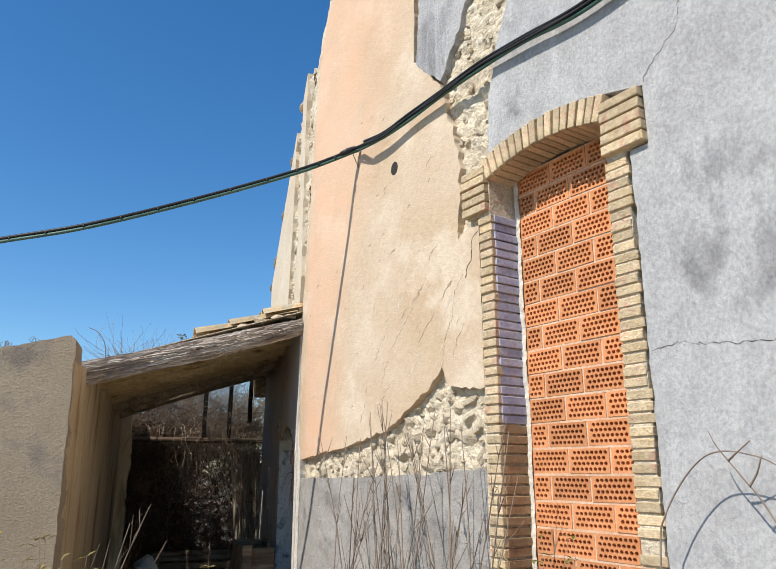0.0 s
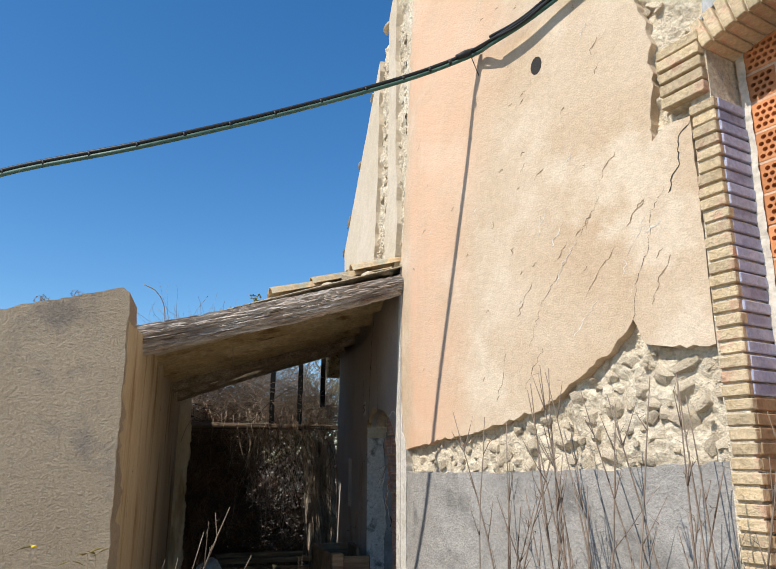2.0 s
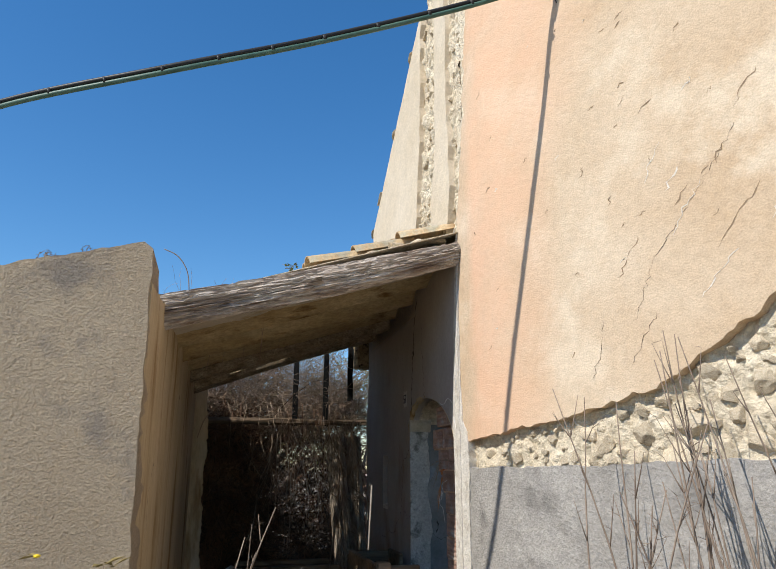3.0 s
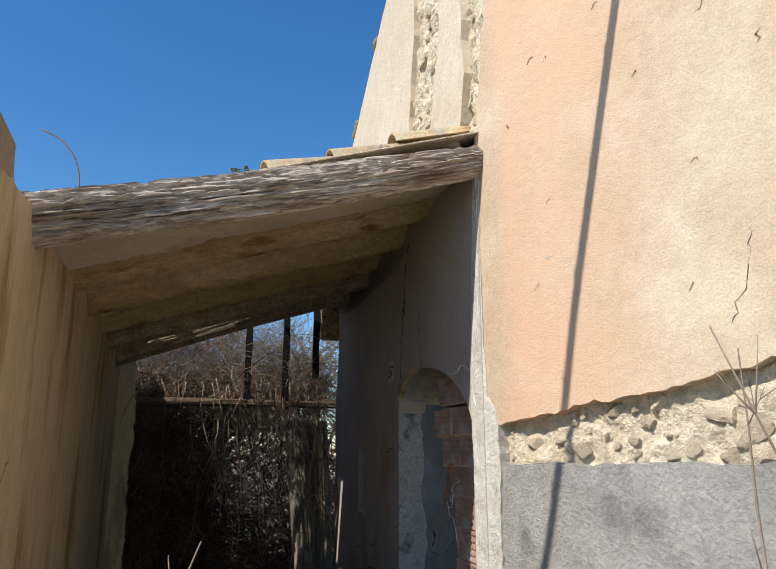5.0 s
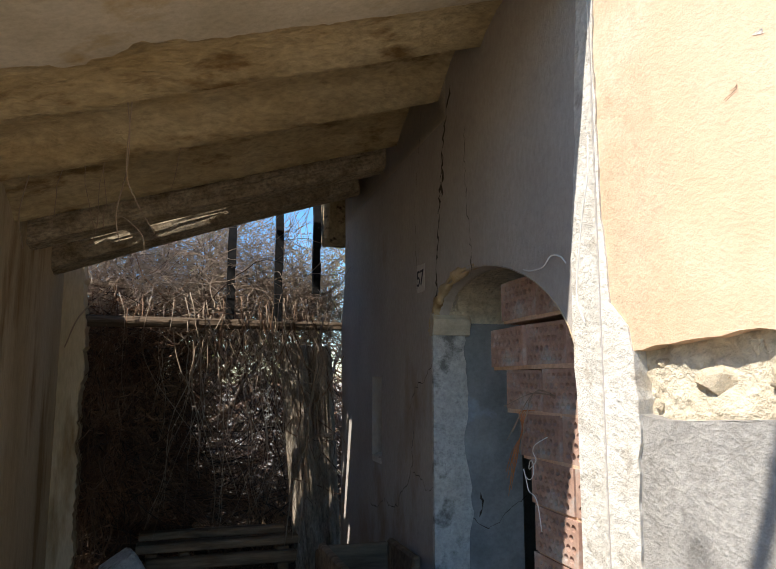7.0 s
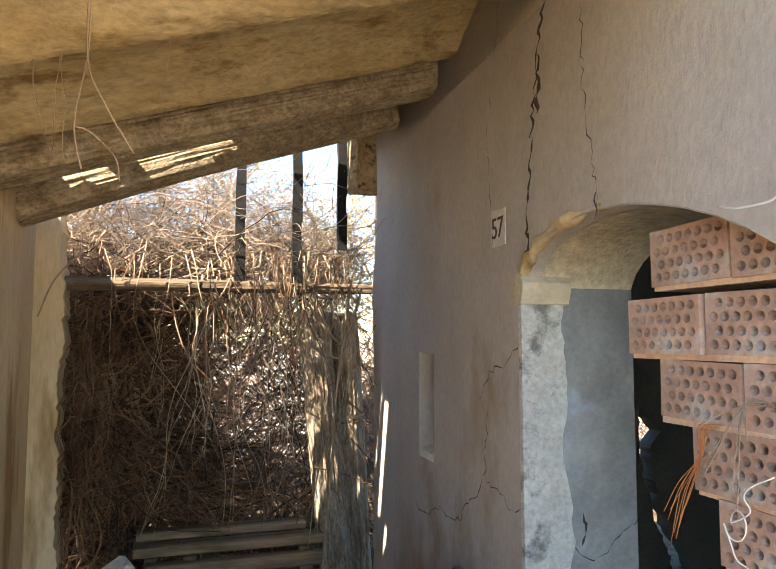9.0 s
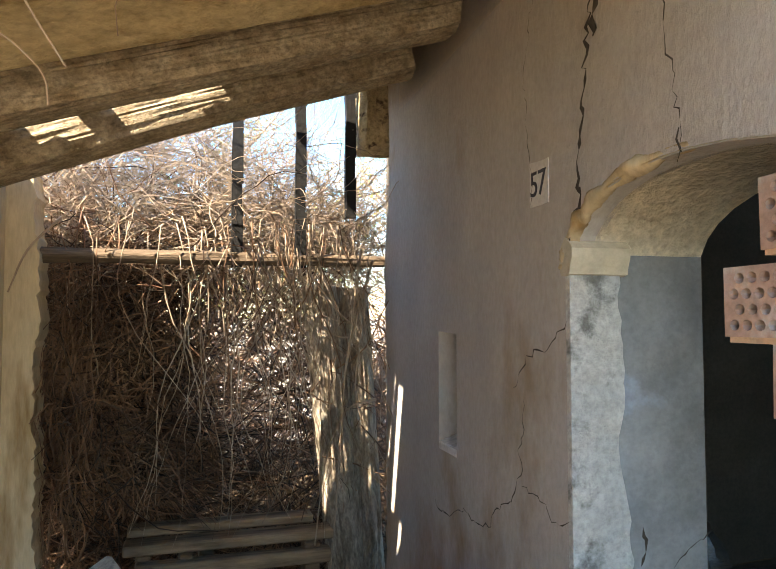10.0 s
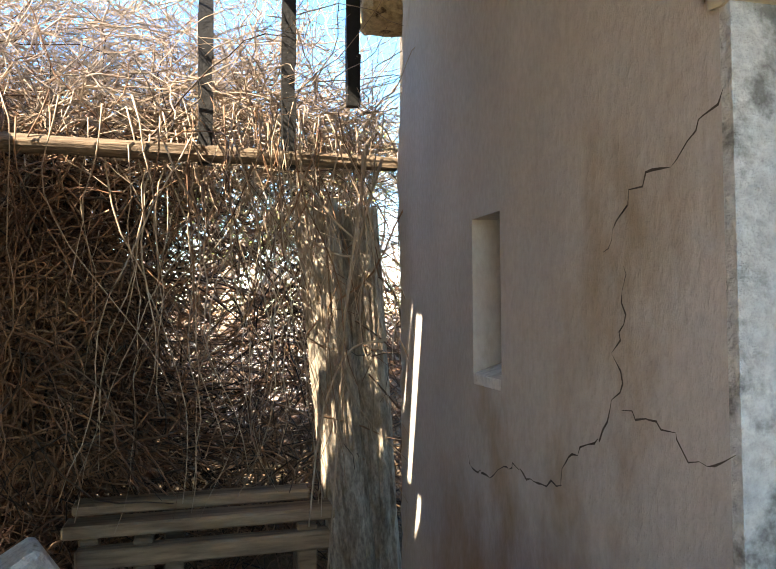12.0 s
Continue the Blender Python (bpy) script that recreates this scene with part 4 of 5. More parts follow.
# added back wall; its made-up ragged gap shows daylight as a bright strip
bright_gap = [(3.11, 1.16, 0.01), (3.28, 1.0, 0.015), (3.20, 0.92, 0.02), (3.20, 0.72, 0.02), (3.30, 0.45, 0.02), (3.52, 0.05), (3.36, 0.05, 0.02), (3.20, 0.45, 0.02), (3.12, 0.72, 0.02), (3.10, 0.98, 0.02)]
part("inner_wall", slab([(1.3, -0.3), (5.0, -0.3), (5.0, 2.95), (1.3, 2.95)], 0.0, -0.12, [ragged(bright_gap, 91)]), M_ROOM_SHADE, house, "", Matrix(((1, 0, 0, 0), (0, 0, -1, 9.45), (0, 1, 0, 0), (0, 0, 0, 1))))

# ---- the shed's outer wall and the garden wall ----
wall_garden = tagged(new("wall_garden"), "rough grey-brown rendered garden wall", "wall", kind="structure")
front = [(-6.0, -0.3), (-0.655, -0.3), (-0.64, 1.0, 0.006), (-0.66, 2.41, 0.006), (-0.70, 2.44, 0.008), (-1.14, 2.325, 0.01), (-1.6, 2.2, 0.012), (-2.6, 1.95, 0.012), (-6.0, 1.7)]
GM = Matrix(((1, 0, 0, 0), (0, 0, -1, 5.28), (0, 1, 0, 0), (0, 0, 0, 1)))
part("render_front", slab(ragged(front, 71), 0.0, -0.40), M_FRONT, wall_garden, "", GM)
left = [(5.30, -0.3), (9.25, -0.3), (9.22, 0.9, 0.02), (9.26, 2.2, 0.02), (9.1, 2.32), (7.0, 2.32), (5.92, 2.30, 0.006), (5.80, 2.28, 0.01), (5.50, 2.26, 0.008), (5.32, 2.26)]
LM = Matrix(((0.034, 0, 1, -0.655 - 0.034 * 5.28), (1, 0, -0.034, 0), (0, 1, 0, 0), (0, 0, 0, 1)))
wall_shed = tagged(new("wall_shed"), "stained ochre plaster wall of the lean-to shed", "wall", kind="structure")
part("plaster_left", slab(ragged(left, 72), 0.0, -0.35), M_LEFT, wall_shed, "", LM)
jb = [(-1.0, -0.3), (-0.40, -0.3, 0.012), (-0.385, 0.6, 0.014), (-0.40, 1.2, 0.014), (-0.39, 1.8, 0.012), (-0.42, 2.25), (-1.0, 2.25)]
part("back_jamb", slab(ragged(jb, 73, 0.022), 0.0, -0.22), M_LEFT, wall_shed, "worn crumbling jamb of the back opening", Matrix(((1, 0, 0, 0), (0, 0, -1, 9.13), (0, 1, 0, 0), (0, 0, 0, 1))))
crack(wall_shed, [(5.75, 1.0), (5.9, 1.15), (5.85, 1.3), (6.0, 1.5)], LM, 0.008, 17, lift=0.002)

# ---- lean-to roof ----
def roof_z(x, z0):
    return z0 + 0.32 * x


def roof_skew(z0_of):
    return lambda co: (co.x, co.y, co.z + 0.32 * co.x)


ceiling = tagged(new("ceiling"), "sloping ceiling of ochre plaster between timbers", "ceiling", kind="structure")
bm = bmesh.new()
block(bm, (-0.75, 6.12, 2.566), (1.20, 8.12, 2.572), skew=roof_skew(0))
part("boards", bm, M_MORTAR, ceiling)
# plaster soffit across the slope: height of its face over the base plane, from the street to the back
BAYS = [(6.12, 0.030), (6.32, 0.034), (6.585, 0.022), (6.612, 0.040), (6.70, 0.030), (6.80, -0.006), (6.845, -0.036), (6.858, -0.03), (6.866, 0.10), (7.0, 0.098), (7.15, 0.045), (7.25, -0.03), (7.295, -0.068), (7.31, -0.06), (7.318, 0.10), (7.50, 0.10), (7.70, 0.06), (7.85, 0.0), (7.94, -0.052), (7.955, -0.045), (7.962, 0.09), (8.11, 0.08)]


def soffit_mesh():
    vs, fs, n = [], [], 130
    rows = []
    for (y0, h0), (y1, h1) in zip(BAYS, BAYS[1:]):
        k = max(1, int((y1 - y0) / 0.03))
        rows += [(y0 + (y1 - y0) * j / k, h0 + (h1 - h0) * j / k) for j in range(k)]
    rows.append(BAYS[-1])
    for i in range(n + 1):
        x = -0.72 + 1.92 * i / n
        for y, h in rows:
            wave = 0.020 * noise.noise((x * 1.6, y * 1.3, 0.7)) + 0.008 * noise.noise((x * 7, y * 3, 0.2))
            chip = 0.010 * noise.noise((x * 17, y * 9, 3.2)) + 0.006 * noise.noise((x * 40, y * 14, 1.2))
            rot = max(0.0, 0.13 - math.hypot((x + 0.33) * 0.5, (y - 7.20) * 1.4)) * 0.30 * (0.5 + noise.noise((x * 22, y * 22, 0.4)))
            vs.append((x, y + wave + 0.5 * chip, 2.43 + h + 0.305 * x + 0.35 * wave + 0.35 * chip + rot))
    k = len(rows)
    for i in range(n):
        for j in range(k - 1):
            a = i * k + j
            fs.append((a, a + 1, a + k + 1, a + k))
    return shape("soffit", vs, fs, M_CEIL)


part("soffit", soffit_mesh(), None, ceiling, "stained ochre plaster, drooping over the timbers")
CM = Matrix(((1, 0, 0.305, 0), (0, -1, 0, 0), (0.305, 0, -1, 2.47), (0, 0, 0, 1)))
back = [(-0.75, -8.11), (1.23, -8.11), (1.25, -9.2, 0.02), (0.62, -9.2), (0.60, -8.98, 0.02), (-0.75, -8.98)]
gaps = [ragged([(-0.10, -8.63, 0.012), (0.31, -8.60, 0.012), (0.34, -8.88), (-0.08, -8.88)], 82, 0.03), ragged([(-0.40, -8.67, 0.012), (-0.20, -8.65, 0.012), (-0.19, -8.90), (-0.40, -8.90)], 83, 0.03),
        [(0.155, -8.552), (-0.266, -8.518), (-0.265, -8.462), (0.148, -8.465)], [(-0.275, -8.29), (-0.30, -8.285), (-0.40, -8.37), (-0.275, -8.37)]]
part("back_soffit", slab(ragged(back, 84, 0.06), 0.0, -0.03, gaps), M_CEIL, ceiling, "thin decayed boards with gaps to the sky", CM)
flake = [(-0.66, -6.10), (1.08, -6.10), (1.08, -6.60, 0.012), (0.55, -6.61, 0.014), (0.1, -6.60, 0.016), (-0.02, -6.56, 0.016), (-0.1, -6.63, 0.016), (-0.22, -6.66, 0.014), (-0.30, -6.62, 0.014), (-0.66, -6.64)]
part("loose_plaster", slab(ragged(flake, 81, 0.022), 0.022, -0.02), M_CEILG, ceiling, "greyer loose plaster with a broken edge", CM)
log_part("roof_beam", (-0.70, 5.98, 2.255), (1.12, 6.16, 2.790), 0.092, 0.071, M_LOG, "split grey weathered log that carries the roof edge", "beam", 1, 0.13, 320, 120, sag=0.015, chunk=1.3)
log_part("roof_beam", (-0.75, 8.87, 2.16), (1.12, 8.66, 2.755), 0.118, 0.105, M_BEAM, "thick old log beam above the back opening", "beam", 2, 0.03, 200, 90, sag=-0.02, square=0.6)

log_part("roof_beam", (-0.72, 8.245, 2.195), (1.17, 8.215, 2.768), 0.096, 0.092, M_BEAM, "rough old timber close before the back beam", "beam", 9, 0.06, 200, 80, chunk=0.3, square=0.7)

# roof covering: deck boards' edge, mortar and curved tiles
roof = tagged(new("roof"), "lean-to roof of old curved clay tiles and mortar", "roof", kind="structure")
bm = bmesh.new()
block(bm, (-0.80, 6.75, 2.574), (0.30, 8.0, 2.60), skew=roof_skew(0))
block(bm, (0.30, 6.34, 2.574), (1.08, 8.0, 2.60), skew=roof_skew(0))
part("deck", bm, M_MORTAR, roof)


def roof_tile():
    vs, fs = [], []
    for i in range(5):
        t = i / 4
        for k in range(9):
            a = math.pi * k / 8
            r = 0.085 - 0.018 * t
            vs.append((t * 0.42, r * math.cos(a), r * 0.75 * math.sin(a)))
    for i in range(5):
        t = i / 4
        for k in range(9):
            a = math.pi * k / 8
            r = 0.071 - 0.018 * t
            vs.append((t * 0.42, r * math.cos(a), r * 0.75 * math.sin(a)))
    for i in range(4):
        for k in range(8):
            a = i * 9 + k
            fs.append((a, a + 1, a + 10, a + 9))
            fs.append((a + 45, a + 54, a + 55, a + 46))
    for k in range(8):
        fs.append((k, k + 45, k + 46, k + 1))
        fs.append((36 + k, 37 + k, 82 + k, 81 + k))
    for i in range(4):
        for k in (0, 8):
            a = i * 9 + k
            fs.append((a, a + 9, a + 54, a + 45))
    return shape("roof_tile", vs, fs, M_TILE)


TILE = roof_tile()
rnd = random.Random(5)
for j in range(10):
    y = 6.38 + j * 0.17
    for i in range(6):
        x = -0.72 + i * 0.30
        if x > 0.9 or (j < 3 and i < 3) or rnd.random() < 0.08:
            continue
        part("roof_tile", TILE, None, roof, m=Matrix.Translation((x, y + rnd.uniform(-0.02, 0.02), roof_z(x, 2.598) + 0.012 * i + rnd.uniform(0, 0.012))) @ Matrix.Rotation(-math.atan(0.32) + 0.05, 4, "Y") @ Matrix.Rotation(rnd.uniform(-0.08, 0.08), 4, "Z"))
for x, y, q, s in ((0.90, 6.3, 2.60, 0.05), (1.0, 6.22, 2.57, 0.045), (0.6, 6.3, 2.59, 0.05), (0.3, 6.28, 2.58, 0.04), (0.05, 6.25, 2.57, 0.03), (-0.2, 6.22, 2.56, 0.03), (0.75, 6.28, 2.60, 0.06)):
    part("stone", rnd.choice(STONES), None, roof, m=Matrix.Translation((x, y, roof_z(x, q))) @ Matrix.Diagonal((s * 1.6, s, s * 0.7, 1)))


# ---- things outside: cables ----
def F(s, zz, o):
    return FM @ Vector((s, zz, o))


cable_run = tagged(new("overhead_cable"), "black and green cables tied together and slung from the house front", "cable")
free = [Vector(p) for p in ((1.27, 5.06, 4.06), (0.83, 5.07, 3.825), (0.06, 5.07, 3.485), (-0.67, 5.06, 3.195), (-1.386, 5.33, 3.074), (-1.89, 5.6, 2.94), (-2.9, 6.1, 2.75), (-5.0, 7.0, 2.4))]
slung = [F(4.9, 4.16, 0.03), F(4.2, 4.03, 0.05), F(3.4, 3.95, 0.06), F(2.9, 4.01, 0.06), F(2.5, 4.03, 0.06), F(2.1, 4.03, 0.06), F(1.75, 4.01, 0.065), F(1.45, 4.0, 0.08), F(1.2, 4.01, 0.10)]
for off, r, mat_, nm in (((0, 0, 0.0), 0.013, M_CABLE, "black_cable"), ((0.004, -0.006, -0.026), 0.012, M_CABLE2, "green_cable")):
    pts = curve_pts([p + Vector(off) for p in slung] + [p + Vector(off) for p in free], 8)
    tube(nm, pts, r, mat_, cable_run, 8)
tube("black_cable", curve_pts([p + Vector((-0.005, 0, 0.022 - 0.012 * (i % 2))) for i, p in enumerate(slung)], 8), 0.011, M_CABLE, cable_run, 8)
tube("black_cable", curve_pts([p + Vector((-0.012, -0.01, -0.02 * (i % 2) - 0.008)) for i, p in enumerate(slung)] + [free[0] + Vector((0, 0, 0.01))], 8), 0.008, M_CABLE, cable_run, 8)
k0 = free[0]
tube("knot", [k0 + Vector((0.06, 0.0, 0.03)), k0 + Vector((0.02, 0.0, 0.005)), k0 + Vector((-0.03, 0, -0.015)), k0 + Vector((-0.09, 0, -0.045))], [0.016, 0.03, 0.027, 0.016], M_CABLE, cable_run, 8, "taped joint of the cables")
tube("stay_wire", [k0, F(0.95, 3.93, 0.0)], 0.003, M_CABLE, cable_run, 5)
fr = curve_pts(free, 6)
for i in range(2, len(fr) - 10, 2):
    p = fr[i]
    v, f = tube_data([p + Vector((0.006, 0, 0.0)), p + Vector((-0.006, 0, -0.003))], 0.021, 8)
    part("cable_tie", shape("cable_tie", [(a, b, c - 0.012) for a, b, c in v], f, M_CABLE), None, cable_run)

# ---- weeds in front of the facade ----
def stem_path(base, tip, bow, n=9):
    base, tip = Vector(base), Vector(tip)
    out = []
    for i in range(n + 1):
        t = i / n
        p = base.lerp(tip, t) + Vector(bow) * math.sin(math.pi * t)
        p += Vector((noise.noise((p.x * 5, p.y * 5, p.z * 2)), noise.noise((p.y * 5, p.z * 2, 3.1)), 0)) * 0.012
        out.append(p)
    return out


def bare_shrub(bases, label, seed, twigs=5):
    rnd = random.Random(seed)
    thing = tagged(new("weed"), label, "weed", group="weeds along the house front")
    for base, tip in bases:
        pts = stem_path(base, tip, (rnd.uniform(-0.05, 0.05), rnd.uniform(-0.05, 0.05), 0))
        v, f = tube_data(pts, [0.0065 * (1 - 0.8 * i / (len(pts) - 1)) + 0.0008 for i in range(len(pts))], 5)
        way = (pts[-1] - pts[0]).normalized()
        for k in range(rnd.randint(twigs - 2, twigs + 2)):
            i = rnd.randint(3, len(pts) - 2)
            p = pts[i]
            side = Vector((rnd.uniform(-1, 1), rnd.uniform(-1, 1), rnd.uniform(-0.3, 0.5)))
            ln = rnd.uniform(0.10, 0.38) * (1.2 - i / len(pts))
            q = [p + (way * t + side * 0.55 * t) * ln + Vector((0, 0, 0.12 * t * t)) * ln for t in (0, 0.35, 0.7, 1.0)]
            tube_data(q, [0.003, 0.0024, 0.0017, 0.001], 4, v, f)
            for t in range(1, 4):
                if rnd.random() < 0.5:
                    e = q[t] + Vector((rnd.uniform(-1, 1), rnd.uniform(-1, 1), rnd.uniform(-0.2, 1))) * 0.035
                    tube_data([q[t], e], [0.0014, 0.0008], 3, v, f)
        part("stem", shape("stem", v, f, M_TWIG), None, thing)
    return thing


rnd = random.Random(77)
for g, (s0, cnt, top) in enumerate(((1.45, 7, 1.75), (1.85, 9, 1.95), (2.2, 9, 2.0), (2.55, 7, 1.85))):
    bases = []
    for i in range(cnt):
        b = F(s0 + rnd.uniform(-0.12, 0.12), 0.0, 0.34 + rnd.uniform(-0.1, 0.14))
        lean = rnd.uniform(-0.35, 0.4) if s0 < 1.6 else rnd.uniform(-0.7, 0.4) if s0 < 2.3 else rnd.uniform(-0.7, 0.6)
        t = F(s0 + lean, top * rnd.uniform(0.72, 1.08) * (1 - 0.18 * abs(lean)), 0.26 + rnd.uniform(-0.14, 0.2))
        bases.append((b, t))
    bare_shrub(bases, "tall leafless brown weed with thin branching stems against the wall", 200 + g, 6)
bramble = tagged(new("bramble"), "arching bare bramble canes against grey render", "bramble")
for ctrl in ([F(3.60, 0.0, 0.22), F(3.57, 0.7, 0.18), F(3.574, 1.199, 0.15), F(3.613, 1.335, 0.15), F(3.709, 1.472, 0.15), F(3.806, 1.557, 0.15), F(3.891, 1.58, 0.15), F(3.987, 1.567, 0.15), F(4.088, 1.527, 0.15), F(4.3, 1.38, 0.2)],
             [F(4.6, 0.0, 0.3), F(4.35, 0.8, 0.22), F(4.059, 1.33, 0.15), F(3.957, 1.483, 0.15), F(3.873, 1.593, 0.15), F(3.84, 1.661, 0.15)],
             [F(3.91, 1.545, 0.15), F(3.96, 1.575, 0.17), F(4.02, 1.615, 0.18)], [F(3.98, 1.45, 0.15), F(4.02, 1.50, 0.16), F(4.05, 1.56, 0.17)]):
    p = curve_pts(ctrl, 7)
    tube("cane", p, [0.0050 * (1 - 0.6 * i / len(p)) for i in range(len(p))], M_TWIG, bramble, 5)


def leafy(base, height, spread, count, material, label, category, seed, leaf=0.03, stem_mat=None, name="weed", flowers=0):
    """A small plant: stems and separate leaf blades."""
    rnd = random.Random(seed)
    thing = tagged(new(name), label, category)
    sv, sf, lv, lf = [], [], [], []
    fl = []
    for i in range(max(4, count // 8)):
        tip = Vector(base) + Vector((rnd.uniform(-spread, spread), rnd.uniform(-spread, spread), height * rnd.uniform(0.7, 1.0)))
        pts = stem_path(base, tip, (rnd.uniform(-0.03, 0.03), rnd.uniform(-0.03, 0.03), 0), 6)
        tube_data(pts, [0.003 * (1 - 0.7 * k / 6) for k in range(7)], 4, sv, sf)
        if flowers and i < flowers:
            fl.append(pts[-1])
        for k in range(8):
            p = pts[rnd.randint(3, 6)]
            a = rnd.uniform(0, 6.28)
            d = Vector((math.cos(a), math.sin(a), rnd.uniform(-0.2, 0.8))).normalized()
            w = d.cross(Vector((0, 0, 1))).normalized() * leaf * 0.28
            ln = leaf * rnd.uniform(0.7, 1.6)
            b = len(lv)
            lv += [tuple(p), tuple(p + d * ln * 0.5 + w), tuple(p + d * ln + Vector((0, 0, -0.2 * ln))), tuple(p + d * ln * 0.5 - w)]
            lf.append((b, b + 1, b + 2, b + 3))
    part("stems", shape("stems", sv, sf, stem_mat or M_TWIG), None, thing)
    if lv:
        part("leaves", shape("leaves", lv, lf, material, False), None, thing)
    for p in fl:
        bm = bmesh.new()
        bmesh.ops.create_icosphere(bm, subdivisions=1, radius=0.014, matrix=Matrix.Translation(p) @ Matrix.Diagonal((1, 1, 0.5, 1)))
        part("flower_head", bm, M_FLOWER, thing, "small yellow flower head")
    return thing


leafy(F(3.02, 0.0, 0.15), 1.26, 0.16, 110, M_LEAF, "green leafy weed by the walled-up doorway", "weed", 301, 0.035)
leafy(F(2.62, 0.0, 0.2), 1.15, 0.14, 60, M_DRYLEAF, "half dry weed by the walled-up doorway", "weed", 302, 0.03)
leafy((-0.92, 5.05, 0), 1.16, 0.16, 60, M_DRYLEAF, "dry grass with small yellow flowers by the garden wall", "weed", 303, 0.05, flowers=4)
leafy((-0.55, 5.1, 0), 1.15, 0.22, 70, M_DRYLEAF, "dry grass with small yellow flowers by the garden wall", "weed", 304, 0.06)
leafy((0.35, 5.6, 0), 1.05, 0.22, 60, M_DRYLEAF, "straggling dry weed in the shed's mouth", "weed", 305, 0.05)
bare_shrub([((-0.45, 5.3, 0), (-0.30 + 0.12 * i, 5.25, 1.05 + 0.12 * (i % 3))) for i in range(4)], "dry bare weed stems in front of the shed", 306, 5)
leafy((0.06, 6.3, roof_z(0.06, 2.57)), 0.10, 0.06, 30, M_LEAF, "small green weed growing on the roof edge", "weed", 307, 0.03)
twig = tagged(new("roof_weed"), "thin curved dry stalk growing on the roof edge", "weed")
tube("stalk", curve_pts([(-0.52, 6.1, roof_z(-0.52, 2.5)), (-0.54, 6.1, 2.52), (-0.60, 6.1, 2.62), (-0.68, 6.1, 2.66)], 6), 0.003, M_TWIG, twig, 4)
for i, x in enumerate((-0.95, -1.1, -1.13)):
    leafy((x, 5.4, 2.335 + 0.26 * (x + 1.14)), 0.06, 0.03, 8, M_DRYLEAF, "tuft of dry weed on top of the garden wall", "weed", 310 + i, 0.010)

# ---- inside the shed ----
log_part("cross_rail", (-0.50, 9.22, 1.895), (1.20, 9.28, 1.90), 0.038, 0.028, M_RAIL, "old wooden rail across the back opening", "rail", 5, 0.12, 70, 18)


def grille_bar(x, z0, z1, y=9.27, w=0.052):
    bm = bmesh.new()
    n = 8
    for i in range(n):
        a, b = i / n, (i + 1) / n
        block(bm, (x - w / 2 + 0.004 * math.sin(i * 1.7), y - 0.018, z0 + (z1 - z0) * a), (x + w / 2 + 0.004 * math.sin(i * 2.3), y + 0.018, z0 + (z1 - z0) * b))
    bmesh.ops.remove_doubles(bm, verts=bm.verts, dist=0.006)
    return tagged(part("window_bar", bm, M_BAR, None), "dark upright bar with flaking paint in the back opening", "bar", group="upright bars of the back opening")


grille_bar(0.455, 1.86, 2.95)
grille_bar(0.765, 1.86, 2.95)
grille_bar(1.02, 2.12, 2.95)
bm = bmesh.new()
block(bm, (1.06, 9.2, 2.465), (1.32, 9.42, 2.92), bevel=0.03)
bmesh.ops.subdivide_edges(bm, edges=bm.edges[:], cuts=5, use_grid_fill=True)
for v in bm.verts:
    v.co += Vector((noise.noise(v.co * 9), noise.noise(v.co * 9 + Vector((3, 1, 2))), noise.noise(v.co * 8))) * 0.022
tagged(part("lintel_stub", bm, M_STUB, None), "broken pitted ochre masonry stub above the back opening", "masonry", kind="structure")

for a, b, ra, rb, sd in (((0.93, 9.66, 1.80), (1.12, 9.62, -0.05), 0.095, 0.10, 6), ((1.14, 9.72, 1.78), (1.24, 9.66, -0.05), 0.085, 0.09, 7)):
    log_part("post", b, a, rb, ra, M_POST, "thick old grey wooden post wrapped in creepers", "post", sd, 0.12, 90, 48, group="posts behind the back opening")


def plank(name, lo, hi, label, rot=0.0):
    bm = bmesh.new()
    block(bm, [-(hi[i] - lo[i]) / 2 for i in range(3)], [(hi[i] - lo[i]) / 2 for i in range(3)], bevel=0.008)
    return part(name, bm, M_PLANK, None, m=Matrix.Translation([(lo[i] + hi[i]) / 2 for i in range(3)]) @ Matrix.Rotation(rot, 4, "Z"))


bench = tagged(new("plank_bench"), "low bench of rough weathered planks under the creepers", "bench")
for nm, lo, hi in (("plank", (-0.06, 9.46, 0.455), (0.98, 9.60, 0.505)), ("plank", (0.0, 9.38, 0.365), (0.95, 9.46, 0.435)), ("plank", (-0.05, 9.62, 0.50), (0.9, 9.74, 0.545)), ("leg", (0.82, 9.42, 0.0), (0.90, 9.56, 0.455)), ("leg", (0.20, 9.42, 0.0), (0.27, 9.56, 0.455)), ("leg", (0.0, 9.47, 0), (0.07, 9.56, 0.455)), ("leg", (0.3, 9.62, 0.0), (0.38, 9.72, 0.50))):
    plank(nm, lo, hi, "").parent = bench

trough = tagged(new("wooden_trough"), "open wooden box below the arched doorway", "box")
